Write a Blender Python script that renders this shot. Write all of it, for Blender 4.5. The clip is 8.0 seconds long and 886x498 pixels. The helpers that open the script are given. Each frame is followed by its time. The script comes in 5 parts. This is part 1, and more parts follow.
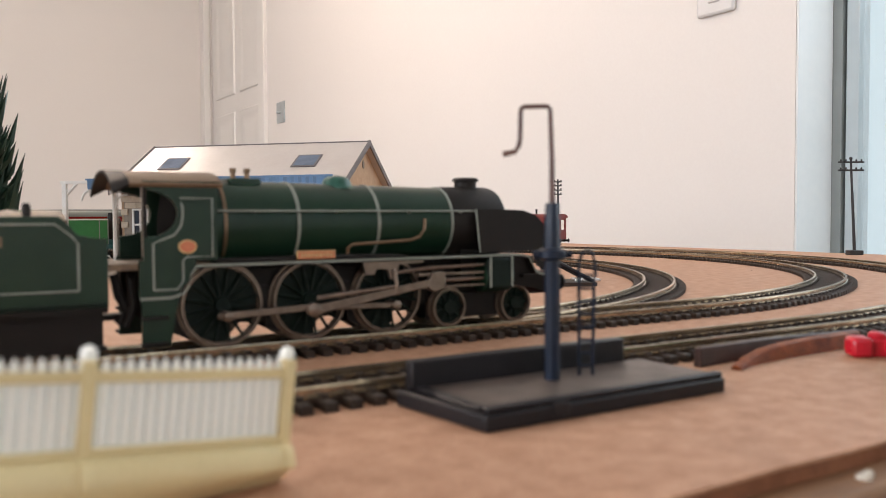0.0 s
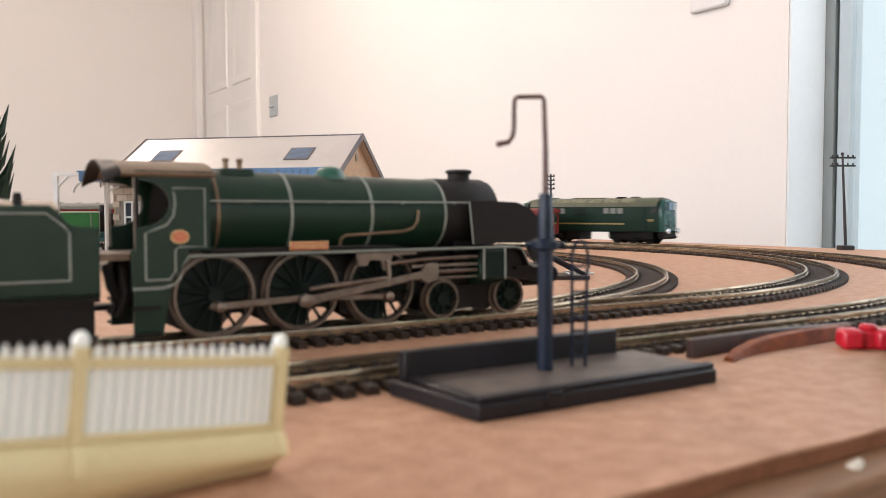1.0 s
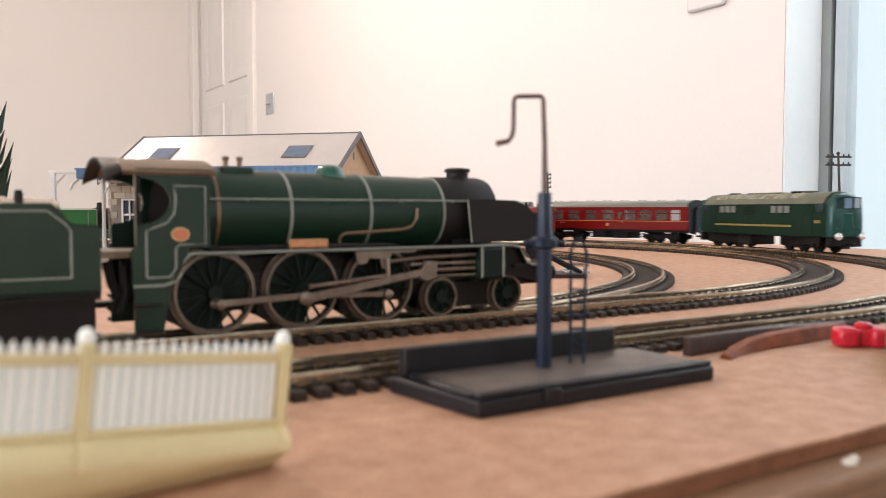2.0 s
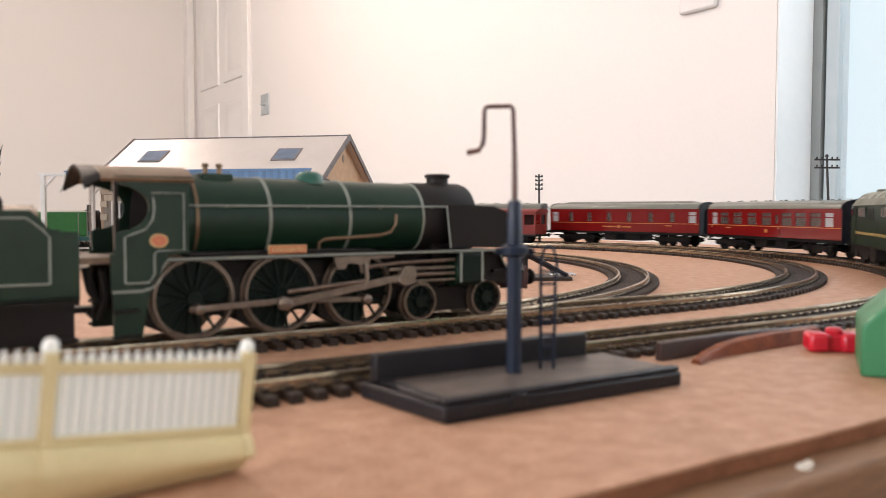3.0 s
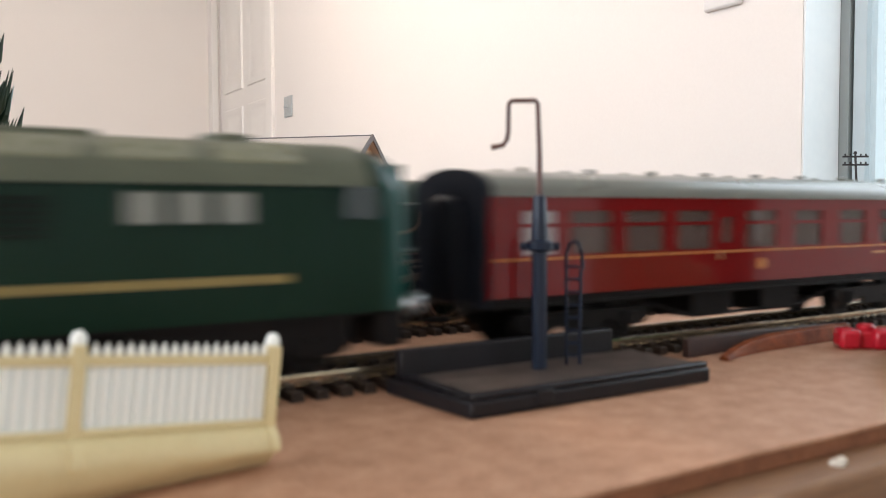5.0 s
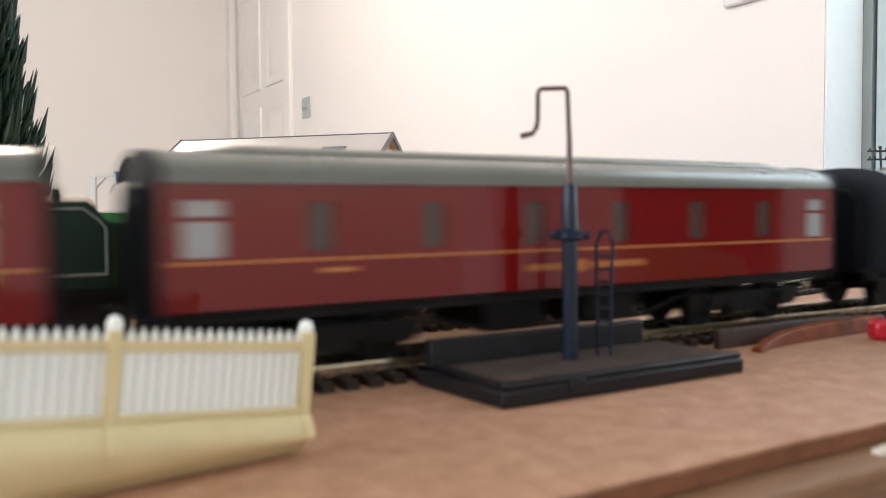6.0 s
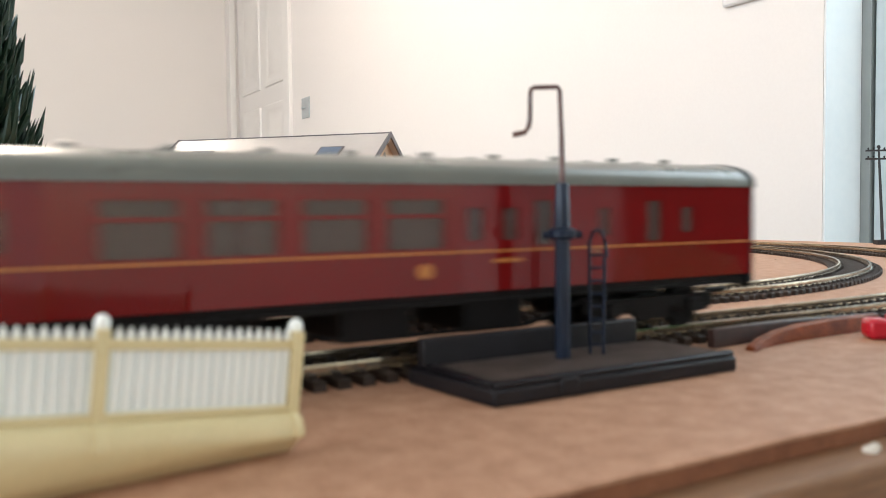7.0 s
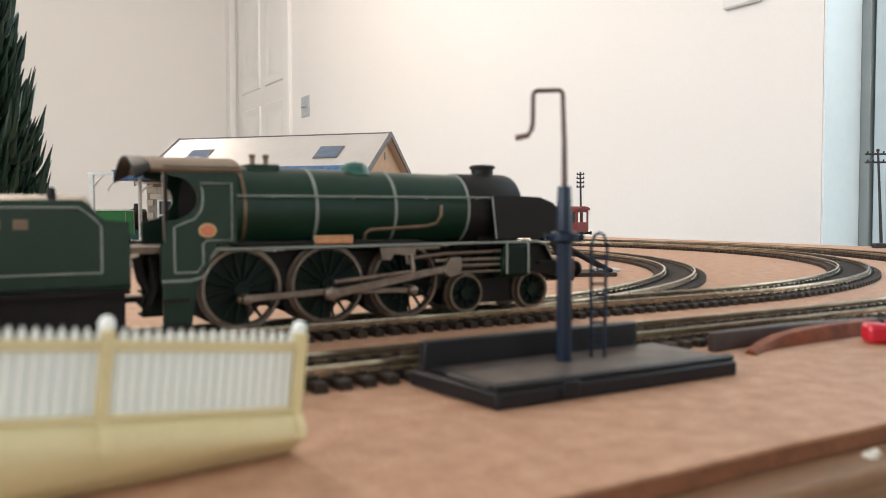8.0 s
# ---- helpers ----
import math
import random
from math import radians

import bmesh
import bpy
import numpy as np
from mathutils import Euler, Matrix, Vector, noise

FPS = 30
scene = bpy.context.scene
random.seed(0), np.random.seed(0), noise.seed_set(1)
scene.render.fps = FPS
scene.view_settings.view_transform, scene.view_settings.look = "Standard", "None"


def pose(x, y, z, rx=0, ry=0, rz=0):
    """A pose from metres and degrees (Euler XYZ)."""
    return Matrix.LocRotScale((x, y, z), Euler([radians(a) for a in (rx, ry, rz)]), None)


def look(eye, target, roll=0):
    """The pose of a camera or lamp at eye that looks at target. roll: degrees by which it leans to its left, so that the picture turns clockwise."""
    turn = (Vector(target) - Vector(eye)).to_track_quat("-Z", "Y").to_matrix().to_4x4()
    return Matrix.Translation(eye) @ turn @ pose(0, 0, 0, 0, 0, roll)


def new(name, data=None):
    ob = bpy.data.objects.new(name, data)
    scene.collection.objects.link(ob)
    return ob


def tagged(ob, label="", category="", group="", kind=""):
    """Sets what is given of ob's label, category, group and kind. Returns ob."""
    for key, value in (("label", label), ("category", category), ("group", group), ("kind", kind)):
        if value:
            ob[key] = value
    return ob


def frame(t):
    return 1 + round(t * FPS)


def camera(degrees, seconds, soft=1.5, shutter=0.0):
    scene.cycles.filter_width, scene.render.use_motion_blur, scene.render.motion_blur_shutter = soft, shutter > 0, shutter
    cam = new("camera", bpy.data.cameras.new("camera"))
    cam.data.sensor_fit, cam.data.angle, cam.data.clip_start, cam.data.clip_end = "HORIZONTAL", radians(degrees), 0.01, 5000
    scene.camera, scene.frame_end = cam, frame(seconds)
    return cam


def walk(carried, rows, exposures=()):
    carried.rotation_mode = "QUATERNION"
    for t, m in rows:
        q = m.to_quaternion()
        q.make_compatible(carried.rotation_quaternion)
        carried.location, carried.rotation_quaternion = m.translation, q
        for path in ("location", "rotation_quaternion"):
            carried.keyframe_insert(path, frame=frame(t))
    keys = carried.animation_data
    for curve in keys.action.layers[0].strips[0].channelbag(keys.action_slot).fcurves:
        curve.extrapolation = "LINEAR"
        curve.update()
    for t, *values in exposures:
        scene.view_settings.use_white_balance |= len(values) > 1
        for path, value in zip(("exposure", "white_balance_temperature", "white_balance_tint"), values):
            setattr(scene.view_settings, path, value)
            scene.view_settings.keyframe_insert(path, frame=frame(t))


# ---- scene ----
cam = camera(56.4, 8.0, soft=0.65, shutter=0.5)
cam.data.dof.use_dof = True
cam.data.dof.focus_distance = 0.95
cam.data.dof.aperture_fstop = 25.0
PATH = [
    (0.0, 0.00000, 0.00000, 0.04200, -32.310, -2.180, 0.290),
    (0.5, 0.00006, 0.00026, 0.04150, -32.560, -2.330, 0.094),
    (1.0, -0.00006, 0.00017, 0.04088, -32.808, -2.530, 0.091),
    (1.2, -0.00020, 0.00000, 0.04085, -32.870, -2.560, 0.070),
    (2.3, -0.00180, -0.00140, 0.04110, -33.120, -2.680, -0.080),
    (2.5, 0.00092, -0.00370, 0.04134, -33.153, -2.683, -0.101),
    (3.0, 0.00160, -0.00646, 0.04280, -33.323, -2.642, -0.094),
    (3.5, 0.00171, -0.00793, 0.04351, -33.269, -2.601, -0.129),
    (4.0, 0.00186, -0.00750, 0.04274, -32.736, -2.574, -0.090),
    (4.2, 0.00105, -0.00700, 0.04205, -32.280, -2.574, -0.050),
    (5.3, 0.00180, -0.00520, 0.04090, -31.440, -2.560, 0.290),
    (5.5, 0.00119, -0.00480, 0.04006, -31.058, -2.556, 0.355),
    (6.0, 0.00003, -0.00295, 0.03893, -30.555, -2.530, 0.564),
    (6.5, 0.00037, -0.00310, 0.03841, -30.533, -2.507, 0.769),
    (7.0, 0.00158, -0.00387, 0.03863, -30.542, -2.520, 0.637),
    (7.5, 0.00102, -0.00236, 0.03866, -30.520, -2.475, 0.501),
    (8.0, 0.00069, -0.00370, 0.03924, -30.634, -2.543, 0.200),
]
walk(cam, [(t, pose(x, y, z, 90 + pitch, roll, yaw)) for t, x, y, z, yaw, pitch, roll in PATH],
     [(0.0, -0.02, 6650, 15), (1.0, 0.17, 6650, 16), (2.5, 0.24, 6700, 17), (3.5, 0.13, 6700, 17), (4.2, 0.05, 6600, 14), (5.3, 0.22, 6450, 13), (7.0, 0.23, 6330, 9), (7.5, 0.11, 6330, 8), (8.0, 0.11, 6350, 8)])

# ---- light: overcast daylight through the windows, one warm ceiling lamp ----
world = bpy.data.worlds.new("world")
scene.world = world
world.use_nodes = True
wn = world.node_tree.nodes
sky = wn.new("ShaderNodeTexSky")
sky.sky_type, sky.sun_disc, sky.sun_elevation, sky.sun_rotation = "NISHITA", False, radians(35), radians(200)
world.node_tree.links.new(sky.outputs[0], wn["Background"].inputs[0])
wn["Background"].inputs[1].default_value = 0.1


def area_lamp(name, eye, target, sx, sy, power, colour):
    data = bpy.data.lights.new(name, "AREA")
    data.shape, data.size, data.size_y, data.energy, data.color = "RECTANGLE", sx, sy, power, colour
    ob = new(name, data)
    ob.matrix_world = look(eye, target)
    return ob


area_lamp("window_daylight", (-2.52, 0.6, 0.75), (1.2, 1.3, 0.4), 2.2, 1.3, 68, (0.88, 0.95, 1.0))
area_lamp("side_window_daylight", (1.36, 0.25, 0.5), (0.0, 0.4, 0.3), 1.0, 1.5, 11, (0.82, 0.93, 1.0))
area_lamp("garden_door_daylight", (0.12, -1.49, 0.2), (0.12, 0.5, 0.2), 2.22, 1.8, 4.9, (0.86, 0.95, 1.0))
lamp_data = bpy.data.lights.new("ceiling_bulb", "POINT")
lamp_data.energy, lamp_data.color, lamp_data.shadow_soft_size = 42, (1.0, 0.855, 0.71), 0.09
new("ceiling_bulb", lamp_data).location = (0.08, 2.1, 1.28)


# ---- materials ----
def mat(name, a, b=None, rough=0.5, metal=0.0, size=20.0, bump=0.0, bsize=1.0, coat=0.0, spread=0.5, stretch=(1, 1, 1), rand=0.0, rvar=0.1, spec=0.5):
    """Two tones mixed by a two-scale noise; size and bsize in millimetres."""
    m = bpy.data.materials.new(name)
    m.use_nodes = True
    t = m.node_tree
    n, l = t.nodes, t.links
    p = n["Principled BSDF"]
    b = b or tuple(c * 0.8 for c in a)
    co = n.new("ShaderNodeTexCoord")
    mp = n.new("ShaderNodeMapping")
    mp.inputs["Scale"].default_value = stretch
    l.new(co.outputs["Object"], mp.inputs[0])
    big, fine = n.new("ShaderNodeTexNoise"), n.new("ShaderNodeTexNoise")
    for q, s, d in ((big, size, 5), (fine, bsize, 2)):
        q.inputs["Scale"].default_value = 1000.0 / s
        q.inputs["Detail"].default_value = d
        l.new(mp.outputs[0], q.inputs[0])
    blend = n.new("ShaderNodeMix")
    blend.inputs[0].default_value = 0.35
    l.new(big.outputs[0], blend.inputs[2])
    l.new(fine.outputs[0], blend.inputs[3])
    ramp = n.new("ShaderNodeValToRGB")
    ramp.color_ramp.elements[0].position, ramp.color_ramp.elements[1].position = 0.5 - spread * 0.4, 0.5 + spread * 0.4
    ramp.color_ramp.elements[0].color, ramp.color_ramp.elements[1].color = (*a, 1), (*b, 1)
    l.new(blend.outputs[0], ramp.inputs[0])
    colour = ramp.outputs[0]
    if rand:
        info, hsv = n.new("ShaderNodeObjectInfo"), n.new("ShaderNodeHueSaturation")
        mr = n.new("ShaderNodeMapRange")
        mr.inputs[3].default_value, mr.inputs[4].default_value = 1 - rand, 1 + rand
        l.new(info.outputs["Random"], mr.inputs[0])
        l.new(mr.outputs[0], hsv.inputs["Value"])
        l.new(colour, hsv.inputs["Color"])
        colour = hsv.outputs[0]
    l.new(colour, p.inputs["Base Color"])
    rr = n.new("ShaderNodeMapRange")
    rr.inputs[3].default_value, rr.inputs[4].default_value = max(0.02, rough - rvar), min(1, rough + rvar)
    l.new(big.outputs[0], rr.inputs[0])
    l.new(rr.outputs[0], p.inputs["Roughness"])
    p.inputs["Metallic"].default_value = metal
    p.inputs["Specular IOR Level"].default_value = spec
    p.inputs["Coat Weight"].default_value = coat
    p.inputs["Coat Roughness"].default_value = 0.15
    if bump:
        bp = n.new("ShaderNodeBump")
        bp.inputs["Strength"].default_value = min(1, bump)
        bp.inputs["Distance"].default_value = 0.0004 * max(1, bump)
        l.new(fine.outputs[0], bp.inputs["Height"])
        l.new(bp.outputs[0], p.inputs["Normal"])
    return m


def glass(name, tint=(1, 1, 1), rough=0.03, opacity=0.25):
    """Thin pane: mostly clear, with the gloss of its surface."""
    m = bpy.data.materials.new(name)
    m.use_nodes = True
    n, l = m.node_tree.nodes, m.node_tree.links
    p = n["Principled BSDF"]
    p.inputs["Base Color"].default_value = (*tint, 1)
    p.inputs["Roughness"].default_value = rough
    p.inputs["Alpha"].default_value = opacity
    return m


def glow(name, colour, strength):
    m = bpy.data.materials.new(name)
    m.use_nodes = True
    p = m.node_tree.nodes["Principled BSDF"]
    p.inputs["Emission Color"].default_value = (*colour, 1)
    p.inputs["Emission Strength"].default_value = strength
    p.inputs["Base Color"].default_value = (0.02, 0.02, 0.02, 1)
    return m


WALL = mat("wall_paint", (0.80, 0.76, 0.73), (0.765, 0.722, 0.692), 0.75, size=900, bump=0.25, bsize=6)
# wall paint a little darker, for the north wall's weaker light
WALL_SHADED = mat("wall_paint_shaded", (0.78, 0.735, 0.70), (0.74, 0.70, 0.665), 0.8, size=900, bump=0.25, bsize=6)
# near-black brown of an added wall strip, to darken the coaches' reflections
REFLECT_DARK = mat("reflect_dark", (0.060, 0.042, 0.034), (0.045, 0.032, 0.026), 0.8, size=900, bump=0.25, bsize=6)
GLOSS_WHITE = mat("gloss_paint", (0.80, 0.77, 0.74), (0.76, 0.73, 0.70), 0.4, size=300)
# whiter, bluer wall colour that holds the daylight on the reveal
REVEAL_DAYLIT = mat("reveal_daylit", (0.80, 0.81, 0.80), (0.75, 0.77, 0.77), 0.6, size=120, bump=0.4, bsize=15)
FRAME_DARK = mat("frame_dark", (0.27, 0.29, 0.28), (0.22, 0.24, 0.235), 0.5, size=60)
FRAME_GREY = mat("frame_grey", (0.52, 0.58, 0.60), (0.46, 0.52, 0.54), 0.45, size=60)
CARPET = mat("carpet", (0.22, 0.18, 0.15), (0.16, 0.13, 0.11), 0.95, size=40, bump=1, bsize=4)
CEILING = mat("ceiling_paint", (0.82, 0.81, 0.79), (0.78, 0.77, 0.75), 0.85, size=500)
BOARD = mat("fibreboard", (0.52, 0.285, 0.172), (0.365, 0.178, 0.096), 0.6, size=6, bump=0.8, bsize=1.2, spread=0.42)
BOARD_EDGE = mat("fibreboard_edge", (0.30, 0.115, 0.048), (0.16, 0.058, 0.025), 0.8, size=6, bump=1, bsize=0.8)
BATTEN = mat("pine_batten", (0.30, 0.145, 0.058), (0.12, 0.048, 0.017), 0.65, size=18, bump=0.5, bsize=1.0, stretch=(0.12, 1, 1))
RAIL = mat("brass_steel_rail", (0.57, 0.48, 0.36), (0.28, 0.205, 0.135), 0.22, 0.95, size=9, bsize=0.8)
SLEEPER = mat("sleeper_plastic", (0.046, 0.027, 0.018), (0.024, 0.015, 0.010), 0.55, size=5, bump=0.5, bsize=0.6, rand=0.25, spec=0.3)
LOCO_GREEN = mat("loco_green", (0.010, 0.032, 0.017), (0.007, 0.024, 0.013), 0.34, size=8, bsize=0.5, bump=0.06, spec=0.3)
# near-black that puts the cab's shaded inside into its colour
CAB_SHADE = mat("cab_shade", (0.006, 0.005, 0.004), (0.009, 0.007, 0.006), 0.95, size=6, spec=0.05)
LOCO_BLACK = mat("loco_black", (0.011, 0.009, 0.008), (0.017, 0.013, 0.011), 0.55, size=6, bsize=0.5, bump=0.08, spec=0.2)
WHEEL_GREEN = mat("wheel_green", (0.004, 0.012, 0.008), (0.003, 0.008, 0.005), 0.5, size=5, spec=0.2)
DOME_GREEN = mat("dome_green", (0.012, 0.085, 0.058), (0.012, 0.07, 0.05), 0.3, size=6)
LINING = mat("lining_grey", (0.26, 0.27, 0.23), (0.18, 0.20, 0.17), 0.5, size=4)
COPPER = mat("copper_pipe", (0.23, 0.15, 0.09), (0.16, 0.10, 0.06), 0.4, 0.6, size=3)
RODS = mat("rod_metal", (0.29, 0.225, 0.18), (0.15, 0.11, 0.085), 0.36, 0.75, size=4, bsize=0.5)
TYRE = mat("tyre_metal", (0.24, 0.19, 0.15), (0.14, 0.105, 0.085), 0.36, 0.8, size=4)
# roof brown, its warm tan highlight worked into the colour
ROOF_TAN = mat("cab_roof_tan", (0.21, 0.13, 0.075), (0.12, 0.07, 0.04), 0.38, size=8)
PLATE_RED = mat("plate_orange", (0.62, 0.19, 0.085), (0.48, 0.13, 0.06), 0.4, size=2)
PLATE_EDGE = mat("plate_brass", (0.62, 0.42, 0.20), (0.45, 0.30, 0.14), 0.35, 0.7, size=2)
BEAM_RED = mat("beam_red", (0.055, 0.008, 0.006), (0.035, 0.006, 0.005), 0.4, size=5)
COAL = mat("coal_load", (0.26, 0.17, 0.105), (0.07, 0.045, 0.03), 0.5, size=3, bump=1, bsize=1)
GOLD = mat("gold_line", (0.56, 0.20, 0.035), (0.44, 0.15, 0.026), 0.4, size=3)
MAROON = mat("coach_maroon", (0.165, 0.0075, 0.0075), (0.140, 0.0065, 0.0065), 0.06, size=30, bsize=2, rvar=0.02, spec=0.36)
COACH_ROOF = mat("coach_roof_grey", (0.155, 0.155, 0.128), (0.12, 0.12, 0.10), 0.3, size=25, bsize=1.5)
UNDERFRAME = mat("underframe_black", (0.007, 0.006, 0.006), (0.011, 0.009, 0.008), 0.55, size=6, spec=0.12)
GANGWAY = mat("gangway_black", (0.006, 0.007, 0.010), (0.010, 0.011, 0.015), 0.4, size=6, spec=0.12)
SEAT = mat("coach_interior", (0.26, 0.15, 0.09), (0.16, 0.09, 0.055), 0.6, size=10)
DIESEL_GREEN = mat("diesel_green", (0.006, 0.024, 0.014), (0.005, 0.018, 0.010), 0.42, size=20, bsize=1, rvar=0.04, spec=0.12)
# diesel green tinted bluer, so the window's reflection sits in the nose colour
DIESEL_NOSE_SHEEN = mat("diesel_nose_sheen", (0.009, 0.064, 0.053), (0.008, 0.052, 0.043), 0.18, size=12, spec=0.4)
DIESEL_ROOF = mat("diesel_roof", (0.105, 0.11, 0.072), (0.072, 0.076, 0.05), 0.4, size=14, spec=0.25)
PANEL_GLINT = mat("panel_glint", (0.19, 0.185, 0.115), (0.14, 0.135, 0.085), 0.28, size=5)
SILVER = mat("silver_metal", (0.78, 0.80, 0.82), (0.65, 0.68, 0.70), 0.22, 0.8, size=4)
PANE = glass("coach_glazing", (0.14, 0.10, 0.088), 0.05, 0.45)
FROST_PANE = glass("frosted_glazing", (0.42, 0.41, 0.41), 0.15, 0.8)
DARK_PANE = glass("cab_glazing", (0.03, 0.05, 0.06), 0.05, 0.8)
GREY_PANE = glass("grey_glazing", (0.20, 0.21, 0.19), 0.1, 0.9)
DULL_GOLD = mat("dull_gold", (0.26, 0.19, 0.05), (0.20, 0.14, 0.04), 0.5, size=4)
# windscreen tints that stand for bright reflections on dark glass
PALE_REFLECT_PANE = glass("pale_reflection", (0.36, 0.44, 0.50), 0.1, 0.95)
BLUE_REFLECT_PANE = glass("bluish_reflection", (0.20, 0.28, 0.40), 0.08, 0.95)
CRANE = mat("crane_blue_black", (0.008, 0.015, 0.034), (0.006, 0.010, 0.020), 0.36, size=4, bsize=0.6, bump=0.1, spec=0.22)
CRANE_BASE = mat("crane_base_black", (0.012, 0.010, 0.012), (0.008, 0.006, 0.007), 0.45, size=7, bump=0.3, bsize=0.6, spec=0.3)
CRANE_FLOOR = mat("crane_floor_dust", (0.10, 0.070, 0.055), (0.05, 0.034, 0.027), 0.45, size=8, bump=0.4, bsize=0.7)
PIPE_BROWN = mat("crane_pipe", (0.12, 0.055, 0.042), (0.07, 0.03, 0.025), 0.32, size=4)
FENCE_WHITE = mat("fence_white", (0.88, 0.88, 0.82), (0.84, 0.84, 0.77), 0.45, size=8)
FENCE_BACK = mat("fence_back", (0.80, 0.84, 0.80), (0.74, 0.78, 0.73), 0.5, size=8)
FENCE_CREAM = mat("fence_cream", (0.72, 0.60, 0.33), (0.64, 0.52, 0.27), 0.42, size=9)
ROOF_SLATE = mat("shed_roof_card", (0.58, 0.51, 0.46), (0.50, 0.43, 0.385), 0.33, size=22, bsize=2.5, spread=0.7)
ROOF_TRIM = mat("shed_roof_edge", (0.16, 0.14, 0.14), (0.12, 0.10, 0.10), 0.6, size=6)
SKYLIGHT = mat("skylight_grey", (0.15, 0.19, 0.26), (0.11, 0.14, 0.19), 0.7, size=6, spec=0.2)
STONE = mat("stone_pale", (0.56, 0.47, 0.37), (0.44, 0.36, 0.27), 0.75, size=4, rand=0.14)
# pale stone turned orange, the ceiling lamp's warm light put into it
STONE_LAMPLIT = mat("stone_lamplit", (0.50, 0.33, 0.20), (0.40, 0.25, 0.15), 0.75, size=6)
MORTAR = mat("mortar_grey", (0.26, 0.22, 0.18), (0.20, 0.17, 0.14), 0.85, size=3)
CANOPY_BLUE = mat("canopy_blue", (0.06, 0.17, 0.33), (0.045, 0.125, 0.25), 0.45, size=5, rand=0.2)
CANOPY_UNDER = mat("canopy_under", (0.035, 0.045, 0.06), (0.025, 0.03, 0.04), 0.7, size=5)
PAINT_WHITE = mat("post_white", (0.74, 0.73, 0.70), (0.66, 0.65, 0.61), 0.5, size=4)
BRIGHT_GREEN = mat("tank_green", (0.02, 0.20, 0.04), (0.015, 0.16, 0.03), 0.35, size=6)
TEAL = mat("tank_teal", (0.02, 0.12, 0.12), (0.015, 0.09, 0.09), 0.4, size=6)
NEEDLE = mat("fir_green", (0.007, 0.023, 0.012), (0.014, 0.037, 0.020), 0.42, size=9, rand=0.2)
NEEDLE_TIP = mat("fir_tip_pale", (0.30, 0.42, 0.46), (0.20, 0.30, 0.33), 0.4, size=5)
BARK = mat("bark_brown", (0.06, 0.035, 0.022), (0.04, 0.022, 0.014), 0.8, size=4)
POLE = mat("pole_black", (0.018, 0.016, 0.017), (0.012, 0.011, 0.012), 0.5, size=5)
RED_PLASTIC = mat("red_plastic", (0.62, 0.018, 0.035), (0.52, 0.012, 0.028), 0.3, size=6)
VAN_RED = mat("van_red", (0.19, 0.018, 0.011), (0.15, 0.014, 0.009), 0.5, size=8, spec=0.3)
VAN_DARK = mat("van_dark", (0.05, 0.012, 0.01), (0.035, 0.01, 0.008), 0.5, size=8)
RUST = mat("rust_orange", (0.30, 0.075, 0.016), (0.09, 0.020, 0.007), 0.55, size=6, bump=0.4, bsize=0.7, spec=0.2)
RUST_DARK = mat("rust_dark", (0.050, 0.018, 0.012), (0.026, 0.010, 0.007), 0.5, size=6)
GREEN_PLASTIC = mat("green_plastic", (0.035, 0.205, 0.085), (0.028, 0.17, 0.07), 0.45, size=12)
CHROME = mat("switch_steel", (0.50, 0.54, 0.56), (0.42, 0.46, 0.48), 0.35, 0.5, size=20)
SWITCH_WHITE = mat("switch_white", (0.74, 0.72, 0.71), (0.70, 0.68, 0.67), 0.35, size=30)
PALE_FILLER = mat("pale_filler", (0.72, 0.66, 0.56), (0.60, 0.52, 0.42), 0.7, size=3, bump=1, bsize=1)
SKY_PALE = glow("overcast_sky", (0.60, 0.78, 0.84), 0.95)


